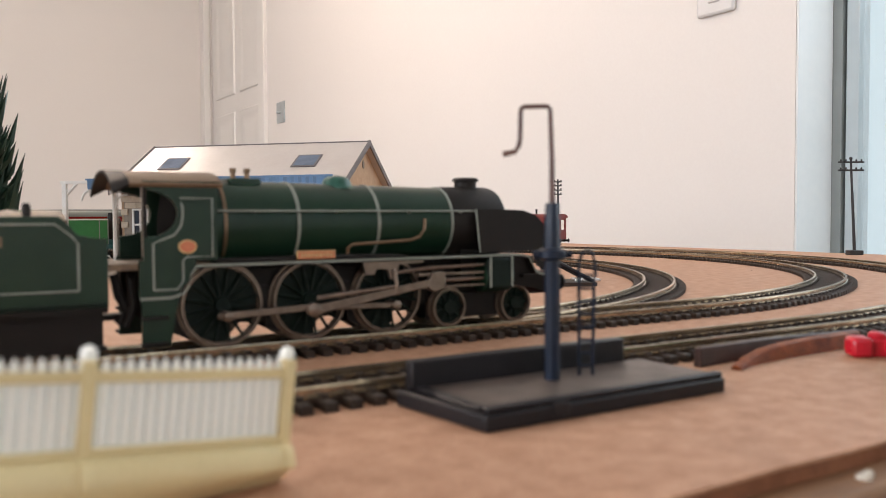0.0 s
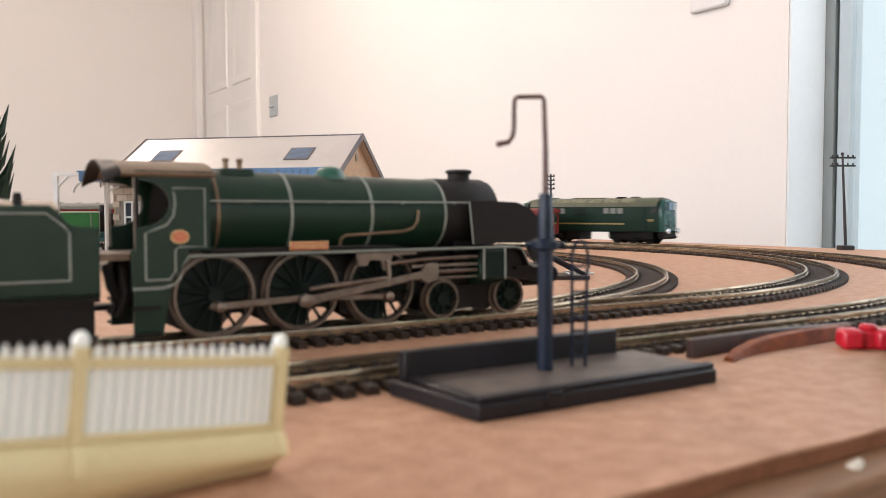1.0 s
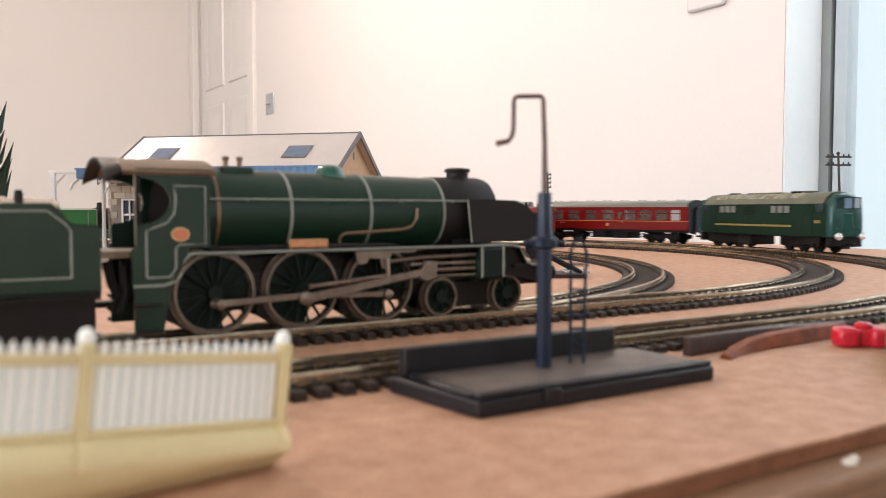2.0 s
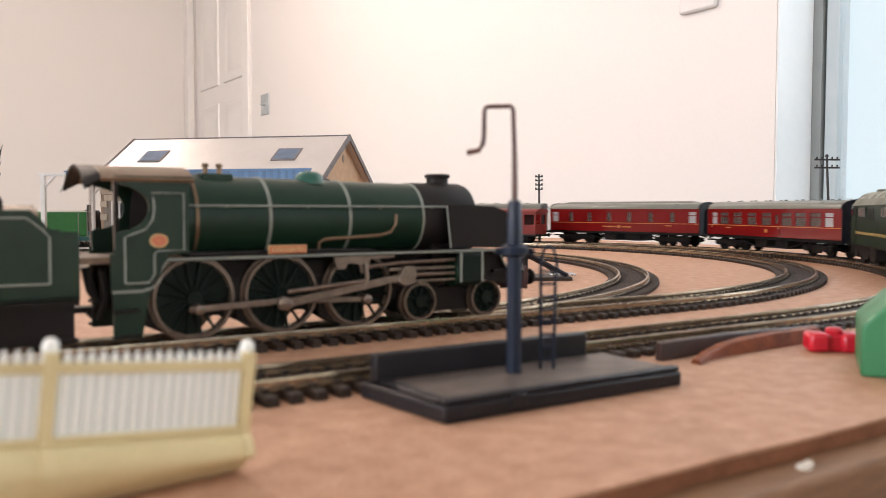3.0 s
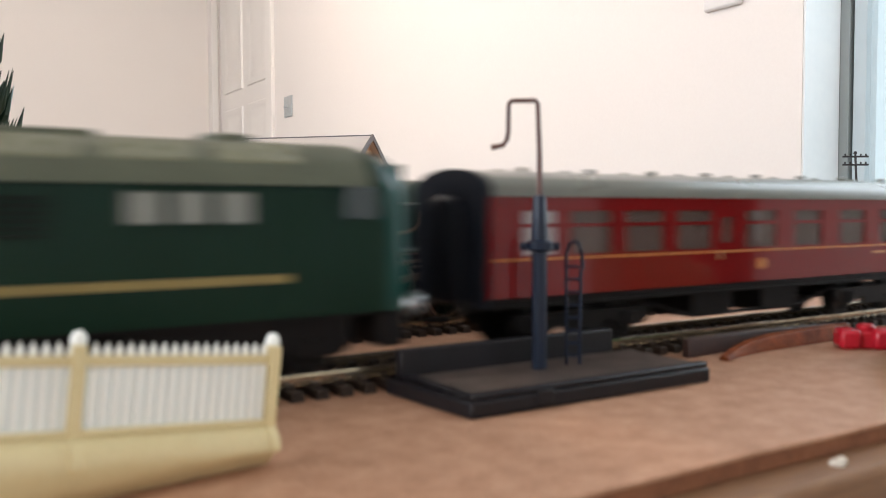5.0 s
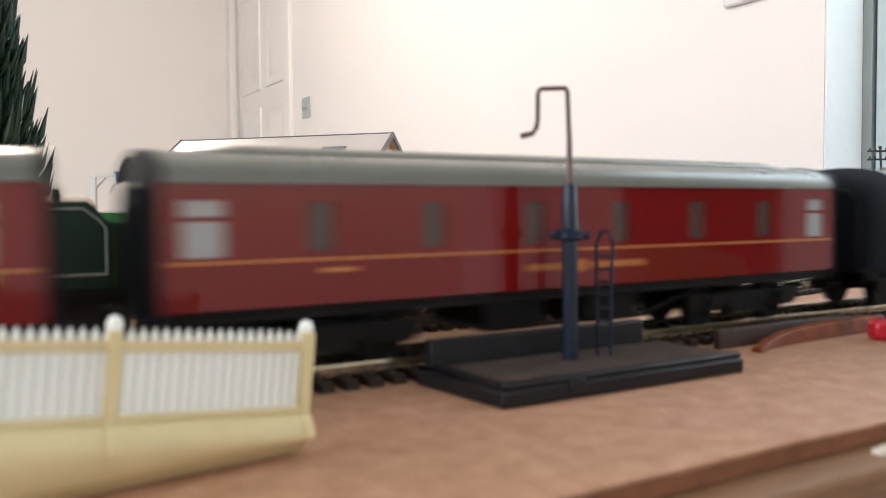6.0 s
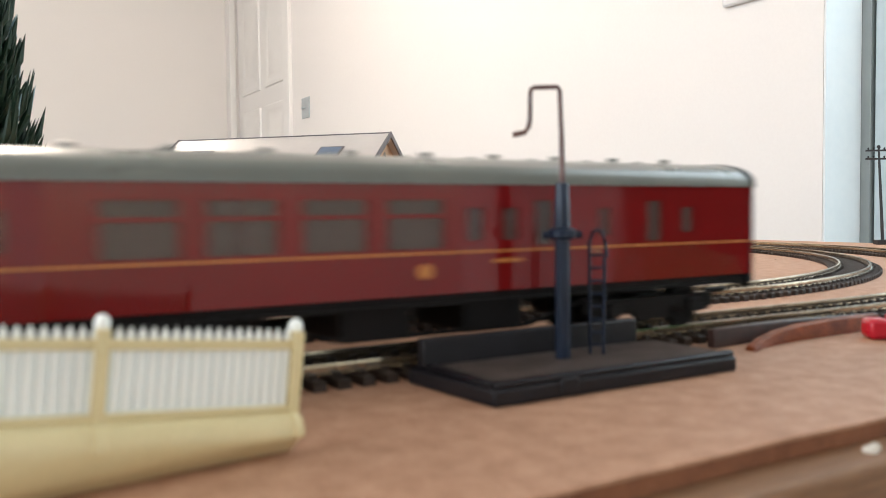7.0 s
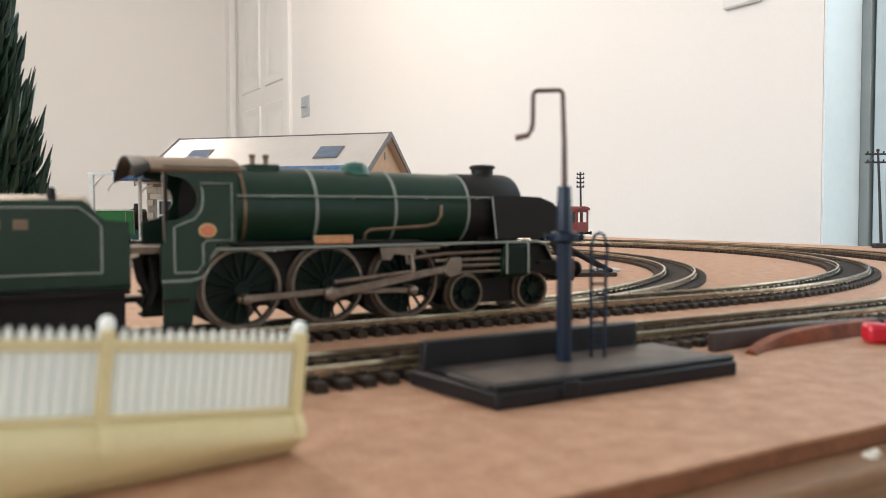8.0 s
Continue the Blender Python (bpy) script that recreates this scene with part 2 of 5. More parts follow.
# ---- mesh building, in millimetres ----
class Mesh:
    def __init__(self):
        self.v, self.f = [], []

    def box(self, x0, x1, y0, y1, z0, z1):
        k = len(self.v)
        self.v += [(x, y, z) for x in (x0, x1) for y in (y0, y1) for z in (z0, z1)]
        self.f += [tuple(k + i for i in q) for q in ((0, 1, 3, 2), (4, 6, 7, 5), (0, 4, 5, 1), (2, 3, 7, 6), (0, 2, 6, 4), (1, 5, 7, 3))]
        return self

    def loft(self, rings, closed=True, caps=True):
        k, n = len(self.v), len(rings[0])
        for r in rings:
            self.v += [tuple(p) for p in r]
        for j in range(len(rings) - 1):
            for i in range(n if closed else n - 1):
                a, b = k + j * n + i, k + j * n + (i + 1) % n
                self.f.append((a, b, b + n, a + n))
        if caps and closed:
            self.f.append(tuple(range(k + n - 1, k - 1, -1)))
            self.f.append(tuple(range(k + (len(rings) - 1) * n, k + len(rings) * n)))
        return self

    def tube(self, points, radius, seg=10):
        pts = [Vector(p) for p in points]
        rings = []
        for i, p in enumerate(pts):
            d = (pts[min(i + 1, len(pts) - 1)] - pts[max(i - 1, 0)]).normalized()
            side = d.cross(Vector((0, 0, 1)) if abs(d.z) < 0.9 else Vector((0, 1, 0))).normalized()
            up = side.cross(d)
            r = radius[i] if isinstance(radius, (list, tuple)) else radius
            rings.append([p + side * r * math.cos(a) + up * r * math.sin(a) for a in (2 * math.pi * q / seg for q in range(seg))])
        return self.loft(rings)

    def lathe(self, profile, seg=20, axis="z", at=(0, 0, 0)):
        """profile: (radius, height) pairs turned about an axis."""
        rings = []
        for r, h in profile:
            ring = []
            for q in range(seg):
                a = 2 * math.pi * q / seg
                c, s = r * math.cos(a), r * math.sin(a)
                p = {"z": (c, s, h), "x": (h, c, s), "y": (c, h, -s)}[axis]
                ring.append((p[0] + at[0], p[1] + at[1], p[2] + at[2]))
            rings.append(ring)
        return self.loft(rings)

    def plate(self, outline, axis, a, b):
        """An outline extruded along an axis; outline in the two other axes, in order."""
        def put(u, w, c):
            return {"x": (c, u, w), "y": (u, c, w), "z": (u, w, c)}[axis]
        return self.loft([[put(u, w, c) for u, w in outline] for c in (a, b)])

    def pierced(self, axis, a, b, u0, u1, w0, w1, holes):
        """A panel with rectangular openings (u0, u1, w0, w1) through it."""
        us = sorted({u0, u1, *[q for h in holes for q in h[:2] if u0 <= q <= u1]})
        ws = sorted({w0, w1, *[q for h in holes for q in h[2:] if w0 <= q <= w1]})
        n, m, k = len(us), len(ws), len(self.v)
        for c in (a, b):
            for u in us:
                self.v += [(c, u, w) if axis == "x" else (u, c, w) for w in ws]

        def full(p, q):
            if not (0 <= p < n - 1 and 0 <= q < m - 1):
                return False
            u, w = (us[p] + us[p + 1]) / 2, (ws[q] + ws[q + 1]) / 2
            return not any(h[0] < u < h[1] and h[2] < w < h[3] for h in holes)

        def at(side, p, q):
            return k + (side * n + p) * m + q
        for p in range(n - 1):
            for q in range(m - 1):
                if full(p, q):
                    for side in (0, 1):
                        self.f.append((at(side, p, q), at(side, p + 1, q), at(side, p + 1, q + 1), at(side, p, q + 1)))
                    for dp, dq, e0, e1 in ((-1, 0, (p, q), (p, q + 1)), (1, 0, (p + 1, q), (p + 1, q + 1)), (0, -1, (p, q), (p + 1, q)), (0, 1, (p, q + 1), (p + 1, q + 1))):
                        if not full(p + dp, q + dq):
                            self.f.append((at(0, *e0), at(0, *e1), at(1, *e1), at(1, *e0)))
        return self

    def ring(self, centre, r0, r1, y0, y1, seg=28):
        """A flat ring about the y axis."""
        cx, cz = centre
        rings = []
        for r, y in ((r0, y0), (r1, y0), (r1, y1), (r0, y1), (r0, y0)):
            rings.append([(cx + r * math.cos(2 * math.pi * q / seg), y, cz + r * math.sin(2 * math.pi * q / seg)) for q in range(seg)])
        return self.loft(rings, caps=False)

    def data(self, name, material, smooth=35):
        me = bpy.data.meshes.new(name)
        me.from_pydata([(x / 1000, y / 1000, z / 1000) for x, y, z in self.v], [], self.f)
        bm = bmesh.new()
        bm.from_mesh(me)
        bmesh.ops.recalc_face_normals(bm, faces=bm.faces)
        bm.to_mesh(me)
        bm.free()
        me.materials.append(material)
        if smooth:
            me.shade_smooth()
            me.set_sharp_from_angle(angle=radians(smooth))
        return me


def part(name, mesh, material, parent=None, label="", bevel=0.0, at=None):
    ob = new(name, mesh.data(name, material) if isinstance(mesh, Mesh) else mesh)
    if parent:
        ob.parent = parent
    if at is not None:
        ob.matrix_local = at
    if label:
        ob["label"] = label
    if bevel:
        mod = ob.modifiers.new("bevel", "BEVEL")
        mod.width, mod.segments, mod.limit_method = bevel / 1000, 2, "ANGLE"
    return ob


def thing(name, label, category, at=None, group="", kind=""):
    ob = new(name)
    ob.empty_display_size = 0.01
    if at is not None:
        ob.matrix_world = at
    return tagged(ob, label, category, group, kind)


def solid(name, mesh, material, label="", category="", kind="", group="", bevel=0.0, at=None):
    return tagged(part(name, mesh, material, None, "", bevel, at), label, category, group, kind)


def at_mm(x, y, z=0, rz=0):
    return pose(x / 1000, y / 1000, z / 1000, 0, 0, rz)


def arc(cx, cy, r, a0, a1, n):
    return [(cx + r * math.cos(radians(a0 + (a1 - a0) * i / n)), cy + r * math.sin(radians(a0 + (a1 - a0) * i / n))) for i in range(n + 1)]


# ---- the room ----
EAST, NORTH, SOUTH, WEST, FLOOR, TOP = 1270, 4350, -1500, -2600, -745, 1600
solid("floor", Mesh().box(WEST - 100, EAST + 400, SOUTH - 100, NORTH + 100, FLOOR - 60, FLOOR), CARPET, kind="structure")
solid("ceiling", Mesh().box(WEST - 100, EAST + 400, SOUTH - 100, NORTH + 100, TOP, TOP + 80), CEILING, kind="structure")
solid("wall_north", Mesh().box(WEST - 100, EAST + 100, NORTH, NORTH + 100, FLOOR, TOP), WALL_SHADED, "plain pale matt painted wall beside the panelled door", kind="structure")
solid("wall_west", Mesh().pierced("x", WEST - 100, WEST, SOUTH - 100, NORTH, FLOOR, TOP, [(-500, 1700, 100, 1400)]), WALL, kind="structure")
solid("wall_south", Mesh().pierced("y", SOUTH - 100, SOUTH, WEST, EAST + 400, FLOOR, TOP, [(-1000, 1240, FLOOR + 5, 1100)]), WALL, kind="structure")
# added, unseen strip that gives the train's sides something dark to reflect
solid("dark_reflection_strip", Mesh().box(EAST, EAST + 100, -1050, -640, FLOOR, TOP), REFLECT_DARK, "unseen dark wall strip added to darken the train's reflections", kind="structure")
solid("wall_corner", Mesh().box(EAST, EAST + 100, SOUTH, -1050, FLOOR, TOP), WALL, kind="structure")
solid("wall_east", Mesh().pierced("x", EAST, EAST + 100, -640, NORTH, FLOOR, TOP, [(-350, 879, FLOOR + 5, 1400), (3480, 4290, FLOOR + 5, 1270)]), WALL, "cream white painted wall with two switches", kind="structure")
solid("wall_alcove", Mesh().box(EAST + 300, EAST + 400, SOUTH, 1000, FLOOR, TOP).box(EAST + 100, EAST + 300, 968, 1000, FLOOR, TOP), WALL, kind="structure")
solid("backdrop", Mesh().box(EAST + 150, EAST + 158, -350, 868, FLOOR + 20, 1400), SKY_PALE, "pale overcast sky outside the side window", kind="structure")
solid("window_reveal", Mesh().box(EAST + 1, EAST + 100, 875, 878.5, FLOOR + 6, 1400), REVEAL_DAYLIT, "window reveal tinted pale blue for its daylight", kind="structure")

side_window = thing("window_1", "tall window with a grey frame in a deep reveal", "window", kind="structure")
part("window_frame", Mesh().box(EAST + 101, EAST + 132, 858, 890, FLOOR + 6, 1400), FRAME_DARK, side_window, "grey outer frame", 1)
part("window_frame", Mesh().box(EAST + 106, EAST + 140, 830, 853.5, FLOOR + 6, 1400), FRAME_GREY, side_window, "pale grey inner frame", 2)
part("window_frame", Mesh().box(EAST + 104, EAST + 140, -350, -300, FLOOR + 6, 1400), FRAME_GREY, side_window, "", 2)
pane_ob = part("pane", Mesh().box(EAST + 118, EAST + 122, -300, 832, FLOOR + 30, 1395), glass("window_glass", (0.9, 0.95, 0.96), 0.05, 0.12), side_window, "clear glass pane")
pane_ob.visible_shadow = False

rear_window = thing("window_2", "wide white framed window", "window", kind="structure")
for y0, y1 in ((-500, -450), (570, 630), (1650, 1700)):
    part("window_frame", Mesh().box(WEST - 60, WEST - 10, y0, y1, 100, 1400), GLOSS_WHITE, rear_window)
for z0 in (100, 1350):
    part("window_frame", Mesh().box(WEST - 59, WEST - 11, -450, 1650, z0, z0 + 50), GLOSS_WHITE, rear_window)
pane_ob = part("pane", Mesh().box(WEST - 37, WEST - 33, -450, 1650, 150, 1350), glass("rear_glass", (0.9, 0.95, 0.96), 0.05, 0.1), rear_window)
pane_ob.visible_shadow = False

garden_door = thing("window_3", "white framed glazed garden door", "window", kind="structure")
for x0 in (-1000, 90, 1180):
    part("window_frame", Mesh().box(x0, x0 + 60, SOUTH - 70, SOUTH - 20, FLOOR + 6, 1100), GLOSS_WHITE, garden_door)
for z0 in (FLOOR + 6, 1040):
    for x0, x1 in ((-940, 90), (150, 1180)):
        part("window_frame", Mesh().box(x0, x1, SOUTH - 69, SOUTH - 21, z0, z0 + 60), GLOSS_WHITE, garden_door)
for x0, x1 in ((-940, 90), (150, 1180)):
    pane_ob = part("pane", Mesh().box(x0, x1, SOUTH - 47, SOUTH - 43, FLOOR + 66, 1040), glass("garden_glass", (0.9, 0.95, 0.96), 0.05, 0.1), garden_door)
    pane_ob.visible_shadow = False

# white panelled door in the east wall, beside the corner
door = thing("door_1", "white painted panelled door, closed", "door", kind="structure")
part("door_leaf", Mesh().box(EAST + 30, EAST + 68, 3489, 4281, FLOOR + 8, 1262), GLOSS_WHITE, door)
for y0, y1 in ((3560, 3850), (3920, 4210)):
    for z0, z1 in ((-640, -60), (30, 560), (640, 1160)):
        p = Mesh()
        p.loft([[(EAST + 30 - d, y0 + e, z0 + e), (EAST + 30 - d, y1 - e, z0 + e), (EAST + 30 - d, y1 - e, z1 - e), (EAST + 30 - d, y0 + e, z1 - e)] for d, e in ((-2, 0), (8, 6), (8, 18), (2, 30), (2, 60), (9, 80))])
        part("panel", p, GLOSS_WHITE, door)
part("door_frame", Mesh().box(EAST - 16, EAST + 20, 3412, 3487, FLOOR, 1335).box(EAST - 16, EAST + 20, 4283, 4349.5, FLOOR, 1335).box(EAST - 16, EAST + 20, 3487, 4283, 1264, 1335), GLOSS_WHITE, door, "", 4)
part("door_handle", Mesh().tube([(EAST + 28, 3540, 270), (EAST - 12, 3540, 270), (EAST - 14, 3640, 272)], 9), CHROME, door, "steel lever handle", 0)

switch = thing("light_switch", "brushed steel toggle light switch on the wall", "switch")
part("plate", Mesh().box(EAST - 5, EAST - 0.5, 3208, 3294, 436, 522), CHROME, switch, "", 2)
part("toggle", Mesh().tube([(EAST - 4, 3251, 479), (EAST - 22, 3251, 475)], [6, 4]), CHROME, switch, "steel toggle")
switch = thing("light_switch", "white plastic switch plate on the wall", "switch")
part("plate", Mesh().box(EAST - 11, EAST - 0.5, 1000, 1086, 418, 504), SWITCH_WHITE, switch, "", 5)
part("rocker", Mesh().box(EAST - 15, EAST - 10, 1030, 1056, 440, 482), SWITCH_WHITE, switch, "", 2)

pendant = thing("ceiling_lamp", "white glass ceiling lamp hanging on a cord", "lamp")
part("cord", Mesh().tube([(80, 2100, 1600), (80, 2100, 1440)], 4), PAINT_WHITE, pendant)
part("shade", Mesh().lathe([(28, 1440), (150, 1400), (175, 1370), (172, 1368), (146, 1396), (26, 1436), (28, 1440)], 32, at=(80, 2100, 0)), PAINT_WHITE, pendant)

# ---- the layout board ----
board = thing("layout_table", "brown fibreboard model railway board on pine battens and legs", "table")
edge = [(-900, 84)]
for i in range(0, 90):
    x = -880 + i * 20
    edge.append((x, 84.6 + 0.004 * max(0, x) + 0.9 * noise.noise((x * 0.03, 0, 0)) + 0.5 * noise.noise((x * 0.11, 3, 0))))
edge += [(900 - 30, 100), (870, 1112), (-900, 1112)]
part("board_top", Mesh().plate(edge, "z", -0.6, 0), BOARD, board)
inner_edge = [(x, y + 0.8) if y < 110 else (x - 1 if x > 0 else x + 1, y - 1) for x, y in edge]
part("board_core", Mesh().plate(inner_edge, "z", -3.9, -0.6), BOARD_EDGE, board, "dark raw edge of the board")
part("batten", Mesh().box(-900, 868, 77, 108, -50, -4), BATTEN, board, "pale pine batten under the edge", 1.5)
part("batten", Mesh().box(-900, 868, 1062, 1108, -50, -4), BATTEN, board, "", 1.5)
for x in (-896, -20, 820):
    part("batten", Mesh().box(x, x + 44, 109, 1061, -50, -4), BATTEN, board, "", 1.5)
for x in (-890, 815):
    for y in (80, 1064):
        part("leg", Mesh().box(x, x + 44, y, y + 42, FLOOR, -51), BATTEN, board, "", 2)
filler = Mesh()
for cx, cy, r in ((138, 81.4, 1.9), (140.5, 82, 1.4)):
    filler.lathe([(r * 0.5, -4.1), (r * 0.75, -3.9), (r * 0.6, -3.2), (r * 0.25, -2.9)], 10, at=(cx, cy, 0))
part("glue_spot", filler, PALE_FILLER, board, "pale dried glue on the batten")
chips = Mesh()
for i in range(40):
    a, b = random.uniform(150, 800), random.uniform(100, 900)
    s = random.uniform(0.25, 0.7)
    chips.lathe([(s * 0.5, 0), (s, 0.1), (s * 0.5, s * 0.8)], 5, at=(a, b, 0))
solid("crumbs", chips, RUST_DARK, "scattered dark crumbs on the board", "debris", "stuff")

# ---- tracks ----
CX, CY, R_OUT, R_MID = 275.0, 615.5, 438.0, 371.0
SIDING_CX = 116.0


PITCH = 5.9


def oval(cx, cy, r, x_left, far_left):
    """Centre line of a loop's visible half: near straight, half circle, far straight."""
    pts = []
    n = int((cx - x_left) / PITCH)
    pts += [(cx - (n - i) * PITCH, cy - r) for i in range(n)]
    m = int(math.pi * r / PITCH)
    pts += arc(cx, cy, r, -90, 90, m)
    k = int((cx - far_left) / PITCH)
    pts += [(cx - i * PITCH, cy + r) for i in range(1, k)]
    return pts


def track(label, pts, singles):
    """Two rails with a web and a head on sleepers; singles: which sleepers are objects of their own."""
    tr = thing("railway_track", label, "track", group="tracks on the board")
    v = [Vector((x, y)) for x, y in pts]
    side = []
    for i in range(len(v)):
        d = (v[min(i + 1, len(v) - 1)] - v[max(i - 1, 0)]).normalized()
        side.append(Vector((-d.y, d.x)))
    section = [(-1.2, 2.5), (1.2, 2.5), (1.2, 2.8), (0.35, 3.1), (0.35, 4.1), (0.62, 4.4), (0.55, 4.95), (0.35, 5.0), (-0.35, 5.0), (-0.55, 4.95), (-0.62, 4.4), (-0.35, 4.1), (-0.35, 3.1), (-1.2, 2.8)]
    for off in (-8.6, 8.6):
        rings = [[(p.x + s.x * (off + u), p.y + s.y * (off + u), w) for u, w in section] for p, s in zip(v, side)]
        part("rail", Mesh().loft(rings), RAIL, tr)
    unit = Mesh()
    unit.loft([[(-a, -b, z), (a, -b, z), (a, b, z), (-a, b, z)] for a, b, z in ((1.45, 15, 0.02), (1.45, 15, 1.9), (1.1, 14.6, 2.3))])
    for y in (-10.3, -6.9, 6.9, 10.3):
        unit.box(-0.9, 0.9, y - 0.7, y + 0.7, 2.3, 3.2)
    me = unit.data("sleeper", SLEEPER, 0)
    rest = Mesh()
    for p, s in zip(v, side):
        a = math.atan2(-s.x, s.y)
        if singles(p):
            o = part("sleeper", me, None, tr)
            o.matrix_local = at_mm(p.x, p.y, 0, math.degrees(a))
        else:
            c, q = math.cos(a), math.sin(a)
            k = len(rest.v)
            rest.v += [(p.x + c * x - q * y, p.y + q * x + c * y, z) for x, y, z in unit.v]
            rest.f += [tuple(k + i for i in f) for f in unit.f]
    if rest.v:
        part("far_sleepers", rest, SLEEPER, tr)["kind"] = "stuff"
    return tr


track("outer loop of brass-coloured rails on dark sleepers", oval(CX, CY, R_OUT, -330, -600), lambda p: -30 < p.x and p.y < 860)
track("middle loop of rails under the green steam engine", oval(CX, CY, R_MID, -330, -600), lambda p: -30 < p.x and p.y < 860)
inner = arc(SIDING_CX, CY, R_MID, -82, 90, 188)
track("inner curve of rails branching from the middle loop", inner + [(SIDING_CX - i * PITCH, CY + R_MID) for i in range(1, 100)], lambda p: p.x > 200 and p.y < 800)
solid("railway_track_underlay", Mesh().box(-160, 240, 690, 728, 0.02, 1.2), CRANE_FLOOR, "low dark strip under the small siding", "track bed")
track("short siding of rails beside the station", [(-160 + i * PITCH, 709) for i in range(58)], lambda p: False)


# ---- vehicles: built at the rail head, x forward, in millimetres ----
def spoked_wheel(name, r, x, y, parent, spokes, green, label=""):
    w = part(name, Mesh().ring((0, 0), r - 0.95, r, -1.2, 1.2).ring((0, 0), r - 1.2, r + 0.8, 0.9, 1.6), TYRE, parent, label, at=at_mm(x, y, r))
    hub = Mesh().lathe([(2.2, -1.4), (2.4, -1.0), (2.4, 1.0), (2.2, 1.2)], 14, "y")
    for i in range(spokes):
        a = 2 * math.pi * i / spokes
        hub.tube([(1.8 * math.cos(a), 0, 1.8 * math.sin(a)), ((r - 1.2) * math.cos(a), 0, (r - 1.2) * math.sin(a))], [0.62, 0.45], 6)
    part("spokes", hub, green, w)
    return w


def disc_wheels(parent, xs, r, gauge=8.4):
    for x in xs:
        m = Mesh()
        for s in (-1, 1):
            m.lathe([(r + 0.8, s * (gauge - 1.6)), (r + 0.8, s * (gauge - 0.9)), (r, s * (gauge - 0.8)), (r, s * (gauge + 1.2)), (r * 0.75, s * (gauge + 1.2)), (r * 0.7, s * (gauge + 0.7)), (0.9, s * (gauge + 0.8))], 20, "y", (x, 0, r))
        m.tube([(x, -gauge, r), (x, gauge, r)], 0.9, 8)
        part("wheelset", m, UNDERFRAME, parent)


def buffers(parent, x, z, material, direction=1, r=2.6):
    for y in (-11.5, 11.5):
        part("buffer", Mesh().lathe([(1.3, 0), (1.3, 4 * direction), (r, 4.4 * direction), (r * 0.9, 5.3 * direction), (0.3, 5.6 * direction)], 18, "x", (x, y, z)), material, parent)


